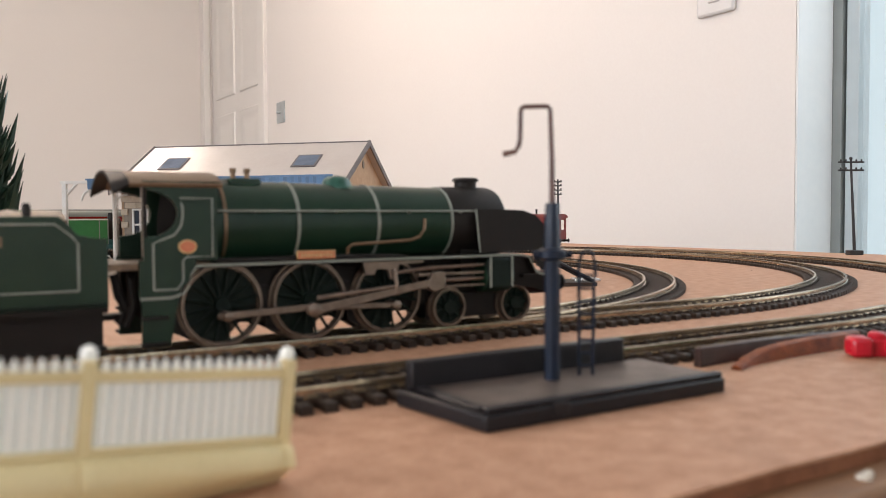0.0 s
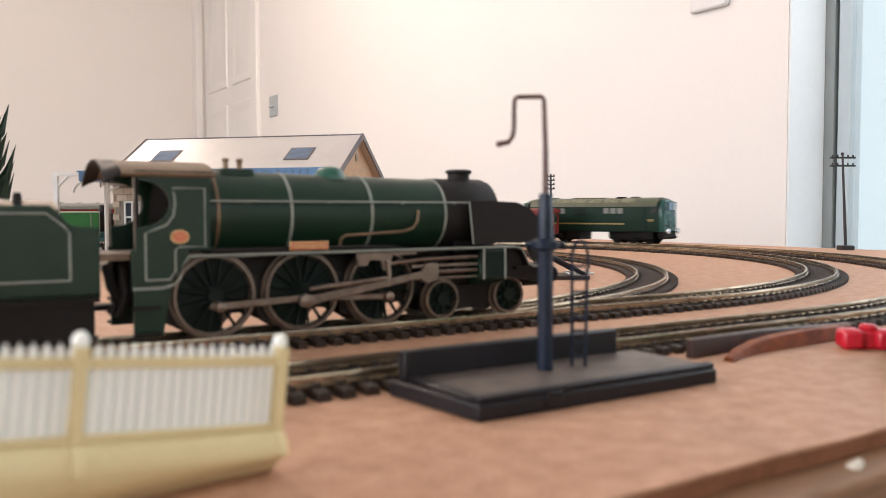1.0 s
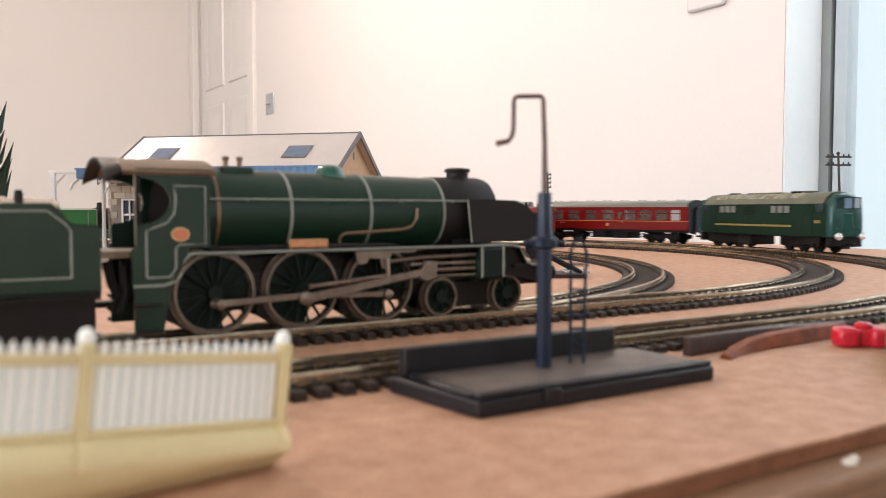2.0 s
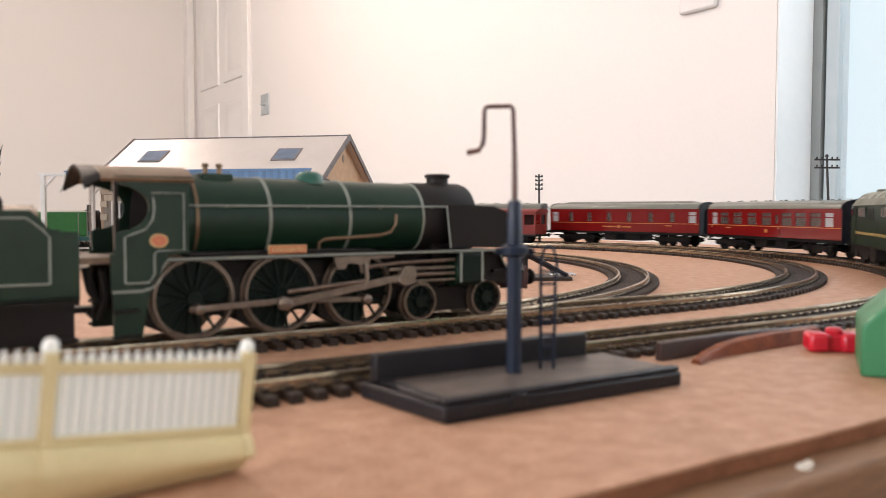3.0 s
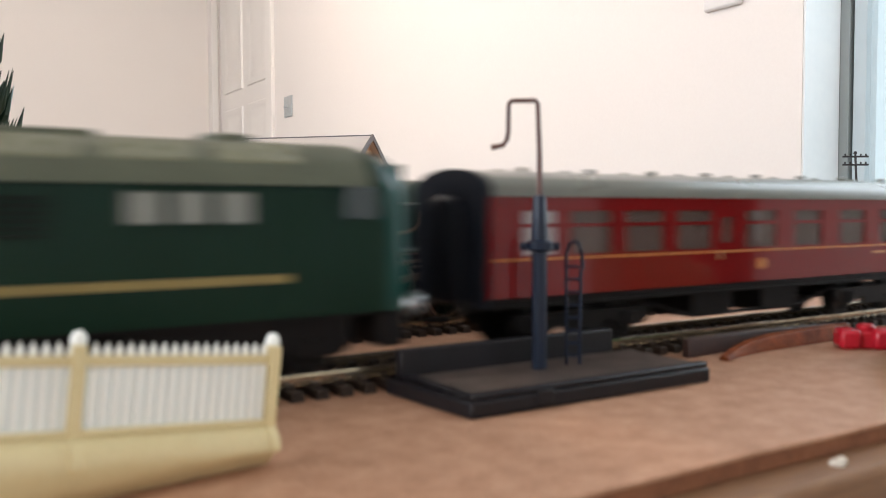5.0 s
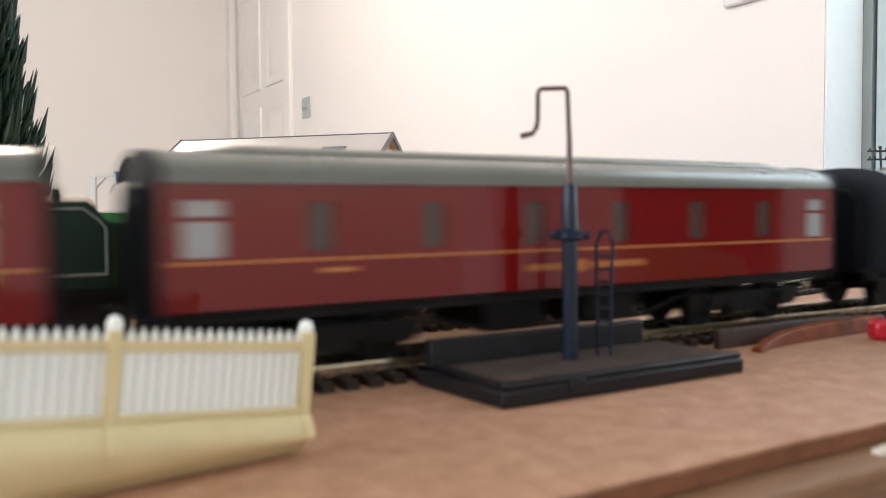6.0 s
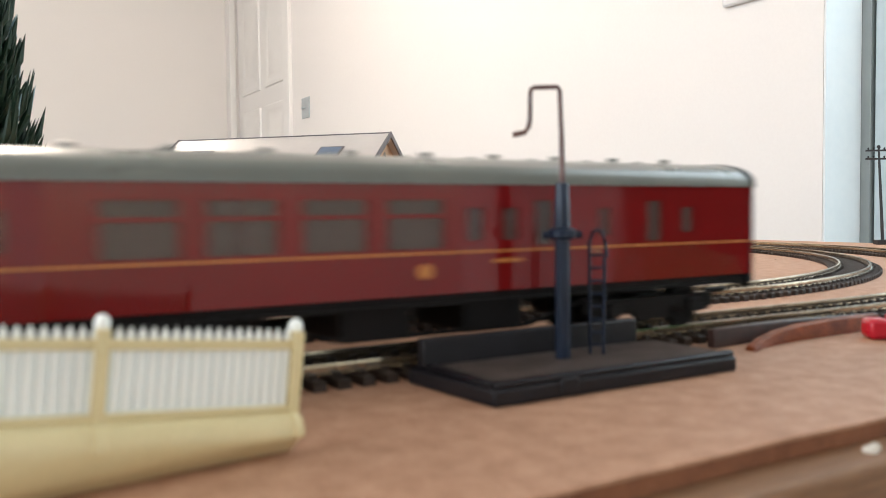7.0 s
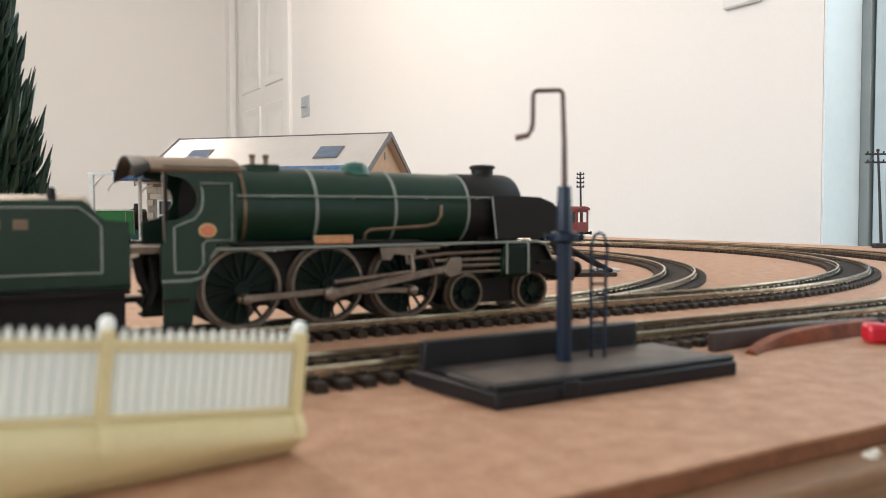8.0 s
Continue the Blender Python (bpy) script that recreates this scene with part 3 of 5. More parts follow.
def steam_engine(at):
    e = thing("steam_locomotive", "dark green lined model steam locomotive on the middle track", "locomotive", at)
    # boiler with a taper to the firebox, smokebox, fittings
    part("boiler", Mesh().lathe([(12.9, -50), (12.9, -46), (12.7, -23), (12.3, 3), (11.9, 31)], 40, "x", (0, 0, 35.4)), LOCO_GREEN, e)
    fire = [(-8.6, 24), (-10.6, 30)] + [(-12.9 * math.cos(radians(a)), 35.4 + 12.9 * math.sin(radians(a))) for a in range(0, 181, 12)] + [(10.6, 30), (8.6, 24)]
    part("firebox", Mesh().plate(fire, "x", -50.5, -44), LOCO_GREEN, e)
    part("smokebox", Mesh().lathe([(12.1, 31), (12.3, 31.4), (12.3, 51.6), (11.8, 53.2), (9, 54), (8.8, 55.2), (5, 56.4), (0.4, 56.8)], 40, "x", (0, 0, 35.4)), LOCO_BLACK, e)
    part("smokebox_saddle", Mesh().box(36, 52, -9, 9, 16, 26), LOCO_BLACK, e)
    for x, r in ((-46.5, 13.2), (-24.2, 12.95), (3, 12.55), (31, 12.25)):
        m = COPPER if x < -40 else LINING
        part("boiler_band", Mesh().lathe([(r - 0.35, x - 0.55), (r, x - 0.5), (r, x + 0.5), (r - 0.35, x + 0.55)], 40, "x", (0, 0, 35.4)), m, e)
    part("chimney", Mesh().lathe([(6.2, 45.8), (4.7, 46.9), (3.9, 47.8), (3.9, 49.4), (4.6, 49.7), (4.7, 50.3), (4.1, 50.9), (3.0, 51), (2.8, 49)], 26, at=(44, 0, 0)), LOCO_BLACK, e)
    part("dome", Mesh().lathe([(6.6, 46.4), (5.2, 47.2), (4.7, 48.2), (4.2, 49.4), (2.8, 50.4), (0.3, 50.8)], 26, at=(-6, 0, 0)), DOME_GREEN, e, "brighter green dome")
    part("valve_base", Mesh().box(-43, -33, -5, 5, 46.5, 49), LOCO_GREEN, e, "", 0.6)
    for x in (-40.5, -36.2):
        part("safety_valve", Mesh().lathe([(1.1, 48.8), (0.8, 49.4), (0.8, 51), (1.15, 51.4), (0.9, 52.1), (0.2, 52.2)], 12, at=(x, -1, 0)), COPPER, e)
    for s in (-1, 1):
        part("handrail", Mesh().tube([(-49, 13.3 * s, 39.2), (40, 13.3 * s, 39.2)], 0.36, 6), LINING, e)
        for x in (-38, -12, 14, 34):
            part("handrail_knob", Mesh().tube([(x, 11.6 * s, 38.7), (x, 13.4 * s, 39.2)], 0.4, 6), LINING, e)
        # ejector pipe along the boiler
        part("pipe", Mesh().tube([(-8.5, 12.6 * s, 25.5), (-8.5, 12.9 * s, 27.6), (-7, 13.2 * s, 28.8), (14, 12.9 * s, 29.8), (17.5, 12.7 * s, 30.8), (19.4, 12.6 * s, 33), (19.8, 12.4 * s, 36.6)], 0.55, 8), COPPER, e)
        # running plate: rear, level, and the drop to the buffer beam
        top = [(-56, 24.4), (57, 24.4), (60, 23.6), (61.5, 21), (63, 18.4), (66, 17.2), (72, 17)]
        plate_line = top + [(x, z - 1.1) for x, z in reversed(top)]
        part("running_plate", Mesh().plate(plate_line, "y", 8.0 * s, 16.0 * s), LOCO_BLACK, e)
        trim = top + [(x, z - 0.75) for x, z in reversed(top)]
        part("valance_line", Mesh().plate(trim, "y", 16.05 * s, 16.35 * s), LINING, e)
        rear = [(-56, 24.3), (-57.5, 22.2), (-58, 19), (-60, 16.8), (-63, 16), (-71, 16)]
        part("valance_line", Mesh().plate(rear + [(x, z - 0.8) for x, z in reversed(rear)], "y", 16.05 * s, 16.35 * s), LINING, e)
        drop = [(-71, 26), (-56, 26), (-56, 24), (-57.5, 21.6), (-58, 19.6), (-60, 18), (-61, 14), (-62, 9), (-63, 2.5), (-70.5, 2.5), (-70.5, 14), (-71, 16)]
        part("cab_step_plate", Mesh().plate(drop, "y", 14.6 * s, 15.8 * s), LOCO_GREEN, e)
        for z in (3, 10):
            part("step", Mesh().box(-71, -64, 15.8 * s - 0.2, 15.8 * s + 2.4 * s, z, z + 0.8), LOCO_BLACK, e)
        # cab side with its rounded cut-out
        side = [(-70, 25.6), (-50, 25.6), (-50, 46.6), (-69, 46.6), (-69.4, 45.0)]
        side += [(-69.4 + 5.6 * 0 + 8.6 * math.sin(radians(a)), 38.4 + 6.4 * math.cos(radians(a))) for a in range(12, 180, 14)]
        side += [(-69.6, 32.0), (-70, 31.2)]
        part("cab_side", Mesh().plate(side, "y", 14.9 * s, 16.0 * s), LOCO_GREEN, e)
        if s < 0:
            part("cab_pillar", Mesh().box(-70.0, -68.9, *sorted((14.9 * s, 15.9 * s)), 31.4, 46.4), LOCO_BLACK, e)
        part("handrail", Mesh().tube([(-70.2, 16.1 * s, 27), (-70.2, 16.1 * s, 45.6)], 0.26, 6), TYRE, e)
        lines = Mesh()
        loop = [(-67.4, 18.0), (-67.4, 30.4), (-65.6, 31.2), (-61.8, 32.6), (-60.0, 35), (-59.5, 38), (-59.6, 40.4), (-60.2, 42.6), (-51.4, 42.6), (-51.4, 26.6), (-58.6, 26.6), (-59.6, 25.6), (-59.6, 20.0), (-61.2, 17.8), (-67.4, 17.8)]
        lines.tube([(x, 16.1 * s, z) for x, z in loop], 0.32, 6)
        part("lining", lines, LINING, e, "pale grey lining")
        oval_ring = [(2.5 * math.cos(a), 1.95 * math.sin(a)) for a in (2 * math.pi * i / 24 for i in range(24))]
        part("number_plate", Mesh().plate([(-58.4 + u, 29.4 + w) for u, w in oval_ring], "y", 16.0 * s, 16.7 * s), PLATE_EDGE, e)
        part("plate_face", Mesh().plate([(-58.4 + u * 0.84, 29.4 + w * 0.8) for u, w in oval_ring], "y", 16.7 * s, 16.85 * s), PLATE_RED, e, "orange red oval plate")
        part("name_plate", Mesh().box(-26.2, -13.6, 14.6 * s, 15.4 * s, 24.6, 27.4), PLATE_EDGE, e, "", 0.3)
        part("plate_face", Mesh().box(-25.8, -14, 15.4 * s - 0.05 * s, 15.4 * s + 0.2 * s, 24.9, 27.1), PLATE_RED, e, "orange red name plate")
        bars = Mesh()
        for k in range(9):
            bars.box(-25.0 + k * 1.18, -24.3 + k * 1.18, 15.6 * s, 15.7 * s, 25.4, 26.6)
        part("name_bars", bars, PLATE_EDGE, e)
        # long splasher over the drivers
        part("splasher", Mesh().plate([(-50, 24.4), (-50, 26.0), (-47, 25.8), (-5, 25.8), (10, 25.4), (14, 24.4)], "y", 10.5 * s, 14.6 * s), LOCO_BLACK, e, "", 0.4)
        # smoke deflector
        de = [(39.5, 25.2), (37.8, 39.6), (47, 39.8), (58, 39.4), (63.5, 37.6), (68, 33.6), (70, 28), (70.6, 20), (66, 18.6), (63.4, 22), (62, 25.2)]
        part("smoke_deflector", Mesh().plate(de, "y", 15.0 * s, 15.7 * s), LOCO_BLACK, e)
        part("deflector_edge", Mesh().tube([(39.5, 15.8 * s, 25.2), (37.8, 15.8 * s, 39.6)], 0.3, 6), LINING, e)
        # cylinder, slide bars, rods and valve gear
        part("cylinder", Mesh().lathe([(5.0, 42), (5.2, 42.4), (5.2, 53), (5.0, 53.6), (2, 54.2)], 24, "x", (0, 11.2 * s, 16.6)), LOCO_GREEN, e)
        part("cylinder_casing", Mesh().box(42.2, 53, 9 * s, 16.9 * s, 12.4, 23.4), WHEEL_GREEN, e, "", 1.2)
        for x in (43, 52):
            part("cylinder_band", Mesh().box(x - 0.4, x + 0.4, 16.9 * s - 0.1 * s, 17.15 * s, 13.2, 23.6), LINING, e)
        part("slide_bar", Mesh().box(16, 42, 13.4 * s, 14.6 * s, 18.0, 18.9), RODS, e)
        part("slide_bar", Mesh().box(16, 42, 13.4 * s, 14.6 * s, 13.9, 14.6), RODS, e)
        part("crosshead", Mesh().plate([(19, 14.2), (21, 12.8), (25, 13.4), (26, 16), (25.4, 19.4), (21.4, 19.4), (20, 17.4)], "y", 13 * s, 15.6 * s), RODS, e, "", 0.3)
        part("piston_rod", Mesh().tube([(25, 14 * s, 16.4), (43, 14 * s, 16.4)], 0.65, 8), RODS, e)
        part("valve_rod", Mesh().tube([(8, 14.2 * s, 19.6), (20, 14.4 * s, 20.6), (43, 14.2 * s, 21)], 0.6, 8), RODS, e)
        bracket = [(-4, 24), (18, 24), (18, 22.4), (9, 22.2), (8, 17.6), (5.8, 17.6), (5, 20.6), (1, 21), (0, 19.2), (-3, 19.2)]
        part("bracket", Mesh().plate(bracket, "y", 13.2 * s, 14.2 * s), RODS, e)
        part("expansion_link", Mesh().tube([(6.5, 14.8 * s, 12.6), (7.6, 14.8 * s, 16), (6.8, 14.8 * s, 20.6)], 0.75, 8), RODS, e)
        part("eccentric_rod", Mesh().tube([(-20.5, 16.6 * s, 13.2), (6.4, 15.4 * s, 15.2)], 0.7, 8), RODS, e)
        for x in (-46.8, -19.6, 7.6):
            wheel = spoked_wheel("driving_wheel", 12.0, x, -8.6 * -s, e, 16, WHEEL_GREEN)
            wheel.matrix_local = at_mm(x, 8.6 * s, 12, 180 if s > 0 else 0) @ pose(0, 0, 0, 0, 11, 0)
            # dark sector added behind the spokes, in place of the darkness there
            sweep = [(10.8 * math.cos(radians(a)), 10.8 * math.sin(radians(a))) for a in range(0, 281, 14)]
            part("wheel_backing", Mesh().plate([(x + u, 12 + w) for u, w in sweep + [(0.6, -2.4)]], "y", 7.0 * s, 7.6 * s), WHEEL_GREEN, e)
            part("crank_pin", Mesh().lathe([(1.5, 10 * s), (1.5, 15.4 * s), (0.9, 15.8 * s)], 12, "y", (x, 0, 9.2)), RODS, e)
        rod = [(-49.5, 9.9), (-49.5, 8.4), (-47, 8.2), (-22, 9.2), (5, 8.4), (7.6, 8.6), (7.6, 10.2), (5, 10.2), (-21, 11.2), (-47, 10.3)]
        part("coupling_rod", Mesh().plate(rod, "y", 13.0 * s, 13.9 * s), RODS, e, "", 0.3)
        part("connecting_rod", Mesh().plate([(-23, 8.2), (-19, 8.2), (22, 14.9), (24, 15.2), (24, 17.2), (22, 17.2), (-19, 11.2), (-23, 11.2)], "y", 14.4 * s, 15.4 * s), RODS, e, "", 0.3)
        part("big_end", Mesh().lathe([(2.1, 14.2 * s), (2.1, 16.2 * s), (1.2, 16.6 * s)], 16, "y", (-21, 0, 9.6)), RODS, e)
        for x in (31, 59):
            wheel = spoked_wheel("bogie_wheel", 6.6, x, 0, e, 9, WHEEL_GREEN)
            wheel.matrix_local = at_mm(x, 8.6 * s, 6.6, 180 if s > 0 else 0)
            part("wheel_backing", Mesh().lathe([(5.5, 7.2 * s), (5.5, 7.8 * s), (2.4, 8.0 * s)], 24, "y", (x, 0, 6.6)), WHEEL_GREEN, e)
        part("bogie_frame", Mesh().box(24, 66, 5.4 * s, 6.6 * s, 2.6, 11), LOCO_BLACK, e)
        part("main_frame", Mesh().plate([(-72, 22), (70, 22), (70, 15), (30, 10), (16, 6.2), (-60, 6.2), (-72, 11)], "y", 4.4 * s, 5.6 * s), LOCO_BLACK, e)
        # dark shapes added as shade low behind the driving wheels
        for x in (-46.8, -19.6, 7.6):
            part("gap_plate", Mesh().plate([(x - 15, 17), (x - 12.6, 17), (x - 11.4, 9), (x - 4, 5.6), (x - 4, 3.2), (x - 9, 2.6), (x - 13.4, 4.6)], "y", 6.2 * s, 7.0 * s), LOCO_BLACK, e)
            part("gap_block", Mesh().box(x - 9, x + 3, 5.7 * s, 6.6 * s, 2.8, 6.6), LOCO_BLACK, e)
        part("front_frame", Mesh().plate([(53.4, 23), (62, 23), (63.6, 20), (66, 17.6), (71, 16.6), (71, 10), (66, 11.5), (54, 13.6)], "y", 12.6 * s, 13.4 * s), LOCO_BLACK, e)
    # cab front, floor and roof
    part("cab_front", Mesh().box(-51.2, -50, -14.8, 14.8, 25, 46), CAB_SHADE, e)
    part("cab_floor", Mesh().box(-79.5, -51.2, -13, 13, 23.2, 25), COAL, e, "dusty tan cab floor")
    part("backhead", Mesh().lathe([(11.4, -60), (11.8, -59), (11.8, -51)], 24, "x", (0, 0, 34)), CAB_SHADE, e)
    arch = [(17.0 * math.sin(radians(a)) / math.sin(radians(66)), 46.4 + 4.2 * (math.cos(radians(a)) - math.cos(radians(66))) / (1 - math.cos(radians(66)))) for a in range(-66, 67, 6)]
    roof = arch + [(y * 0.965, z - 0.8) for y, z in reversed(arch)]
    part("cab_roof", Mesh().plate(roof, "x", -73.4, -48.6), ROOF_TAN, e, "brown cab roof with warm highlight tone")
    lip = Mesh().loft([[(x, y, z - drop * (y / 17) ** 2) for y, z in roof] for x, drop in ((-77.6, 2.4), (-73.4, 0))])
    part("roof_lip", lip, LOCO_BLACK, e)
    part("roof_vent", Mesh().box(-66, -58, -4, 4, 49.3, 50.4), ROOF_TAN, e, "", 0.5)
    for s in (-1, 1):
        part("roof_gutter", Mesh().box(-70, -49, *sorted((15.2 * s, 16.4 * s)), 46.2, 47.2), LOCO_GREEN, e)
    part("buffer_beam", Mesh().box(71, 73, -16.5, 16.5, 9.5, 17.6), BEAM_RED, e, "red buffer beam", 0.3)
    buffers(e, 73, 13.4, LOCO_BLACK, 1, 3)
    part("front_platform", Mesh().box(58, 71, -15.6, 15.6, 16, 17), LOCO_BLACK, e)
    part("coupling", Mesh().tube([(73, 0, 9), (80, 0, 9), (82, 0, 12)], 0.7, 8), LOCO_BLACK, e)
    part("drawbar", Mesh().box(-82, -70, -3, 3, 9, 10.5), LOCO_BLACK, e)
    # cab fittings under the floor, seen in the gap
    part("injector", Mesh().tube([(-76, -8, 22), (-75, -9, 16), (-73, -10, 12), (-76, -10, 9)], 1.3, 8), LOCO_BLACK, e)
    part("injector", Mesh().tube([(-72.6, -11, 21), (-72, -12, 14), (-74, -12, 8)], 1.0, 8), LOCO_BLACK, e)
    return e


def tender(at):
    t = thing("tender", "dark green lined tender with a brown coal load behind the engine", "tender", at)
    side = [(-96, 14), (1.2, 14), (1.2, 32.0), (-5.0, 32.4), (-6.4, 33.4), (-8.2, 35.8), (-10.4, 37.8), (-96, 37.8)]
    for s in (-1, 1):
        part("side_sheet", Mesh().plate(side, "y", 14.4 * s, 15.8 * s), LOCO_GREEN, t, "", 0.3)
        loop = [(-6.0, 18.6), (-6.0, 30.8), (-7.4, 32.6), (-11.4, 35.8), (-93, 35.8), (-93, 18.6), (-6.0, 18.6)]
        part("lining", Mesh().tube([(x, 15.9 * s, z) for x, z in loop], 0.34, 6), LINING, t, "pale grey lining")
        part("sill_line", Mesh().box(-97, 1, 15.9 * s, 16.3 * s, 14.4, 15.2), WHEEL_GREEN, t)
        part("frame", Mesh().plate([(-96, 14), (0, 14), (0, 2.0), (-5.5, 2.0), (-6.5, 1.6), (-12, 2.4), (-20, 2.4), (-26, 1.6), (-70, 1.6), (-76, 2.4), (-88, 2.4), (-96, 4)], "y", 12.4 * s, 13.6 * s), LOCO_BLACK, t)
        bars = Mesh()
        for k in range(8):
            bars.box(-70 + k * 6.2, -66.6 + k * 6.2, 15.85 * s, 15.95 * s, 30.2, 32.8)
        part("letter_bars", bars, ROOF_TAN, t, "faded gold lettering bars")
        part("handrail", Mesh().tube([(0.8, 15 * s, 17), (0.8, 15 * s, 28)], 0.4, 6), LINING, t)
        part("step", Mesh().box(-6, 0.5, 13.6 * s, 16 * s, 3, 3.8), LOCO_BLACK, t)
        for x in (-15, -38, -60, -82):
            wheel = spoked_wheel("tender_wheel", 6.8, x, 0, t, 10, WHEEL_GREEN)
            wheel.matrix_local = at_mm(x, 8.6 * s, 6.8, 180 if s > 0 else 0)
    part("front_sheet", Mesh().box(-8, -6.6, -14.4, 14.4, 14, 33), LOCO_GREEN, t)
    part("rear_sheet", Mesh().box(-96, -94.6, -14.4, 14.4, 14, 37), LOCO_GREEN, t)
    part("floor_plate", Mesh().box(-96, 1, -15.8, 15.8, 12.6, 14), LOCO_BLACK, t)
    heap = Mesh()
    xs, ys = [i * 3.0 - 92 for i in range(29)], [j * 2.3 - 13.8 for j in range(13)]
    grid = [[(x, y, 36 + 3.2 * (1 - (y / 15) ** 2) + 1.6 * noise.noise((x * 0.25, y * 0.3, 0)) + 1.2 * noise.noise((x * 0.7, y * 0.7, 5))) for y in ys] for x in xs]
    heap.loft([r + [(r[-1][0], 13.8, 33), (r[0][0], -13.8, 33)] for r in grid])
    part("coal", heap, COAL, t, "dusty brown coal heap")
    part("fire_iron_rest", Mesh().lathe([(1.1, 36), (1.1, 40), (0.8, 41.2)], 12, at=(-17, -8, 0)), LOCO_BLACK, t)
    return t


def bogie(parent, x, label, length=24.0, dark=UNDERFRAME, wheels=(-15.5, 15.5), r=6.3, top=9.6):
    b = part("bogie", Mesh().box(-5, 5, -11, 11, 7.5, 10.5), dark, parent, label, at=at_mm(x, 0, 0))
    for s in (-1, 1):
        frame_line = [(-length, 6.4), (-length + 2, 4.6), (-wheels[1] - 3, 4.4), (-wheels[1] + 3, 4.4), (-8, 6.5), (-6, 3.4), (6, 3.4), (8, 6.5), (wheels[1] - 3, 4.4), (wheels[1] + 3, 4.4), (length - 2, 4.6), (length, 6.4), (length, top), (-length, top)]
        part("side_frame", Mesh().plate(frame_line, "y", 11.2 * s, 13.0 * s), dark, b)
        for w in wheels:
            part("axle_box", Mesh().box(w - 1.8, w + 1.8, 12.8 * s, 14.4 * s, 4.6, 8.4), dark, b, "", 0.4)
    disc_wheels(b, wheels, r)
    return b


def shell_roof(half, eave, height, x0, x1, n=16, ends=0.0):
    """An arched roof of a vehicle, its ends rounded down by 'ends'."""
    m = Mesh()
    rings = []
    for x, k in ((x0, 0.0), (x0 + ends, 1.0), (x1 - ends, 1.0), (x1, 0.0)) if ends else ((x0, 1.0), (x1, 1.0)):
        hh = height * (1 if k else 0.62)
        rings.append([(x, half * math.cos(math.pi * i / n) * (1 if abs(math.cos(math.pi * i / n)) > 0.98 else 1.0), eave + hh * math.sin(math.pi * i / n) ** 0.72) for i in range(n + 1)])
    return m.loft(rings)


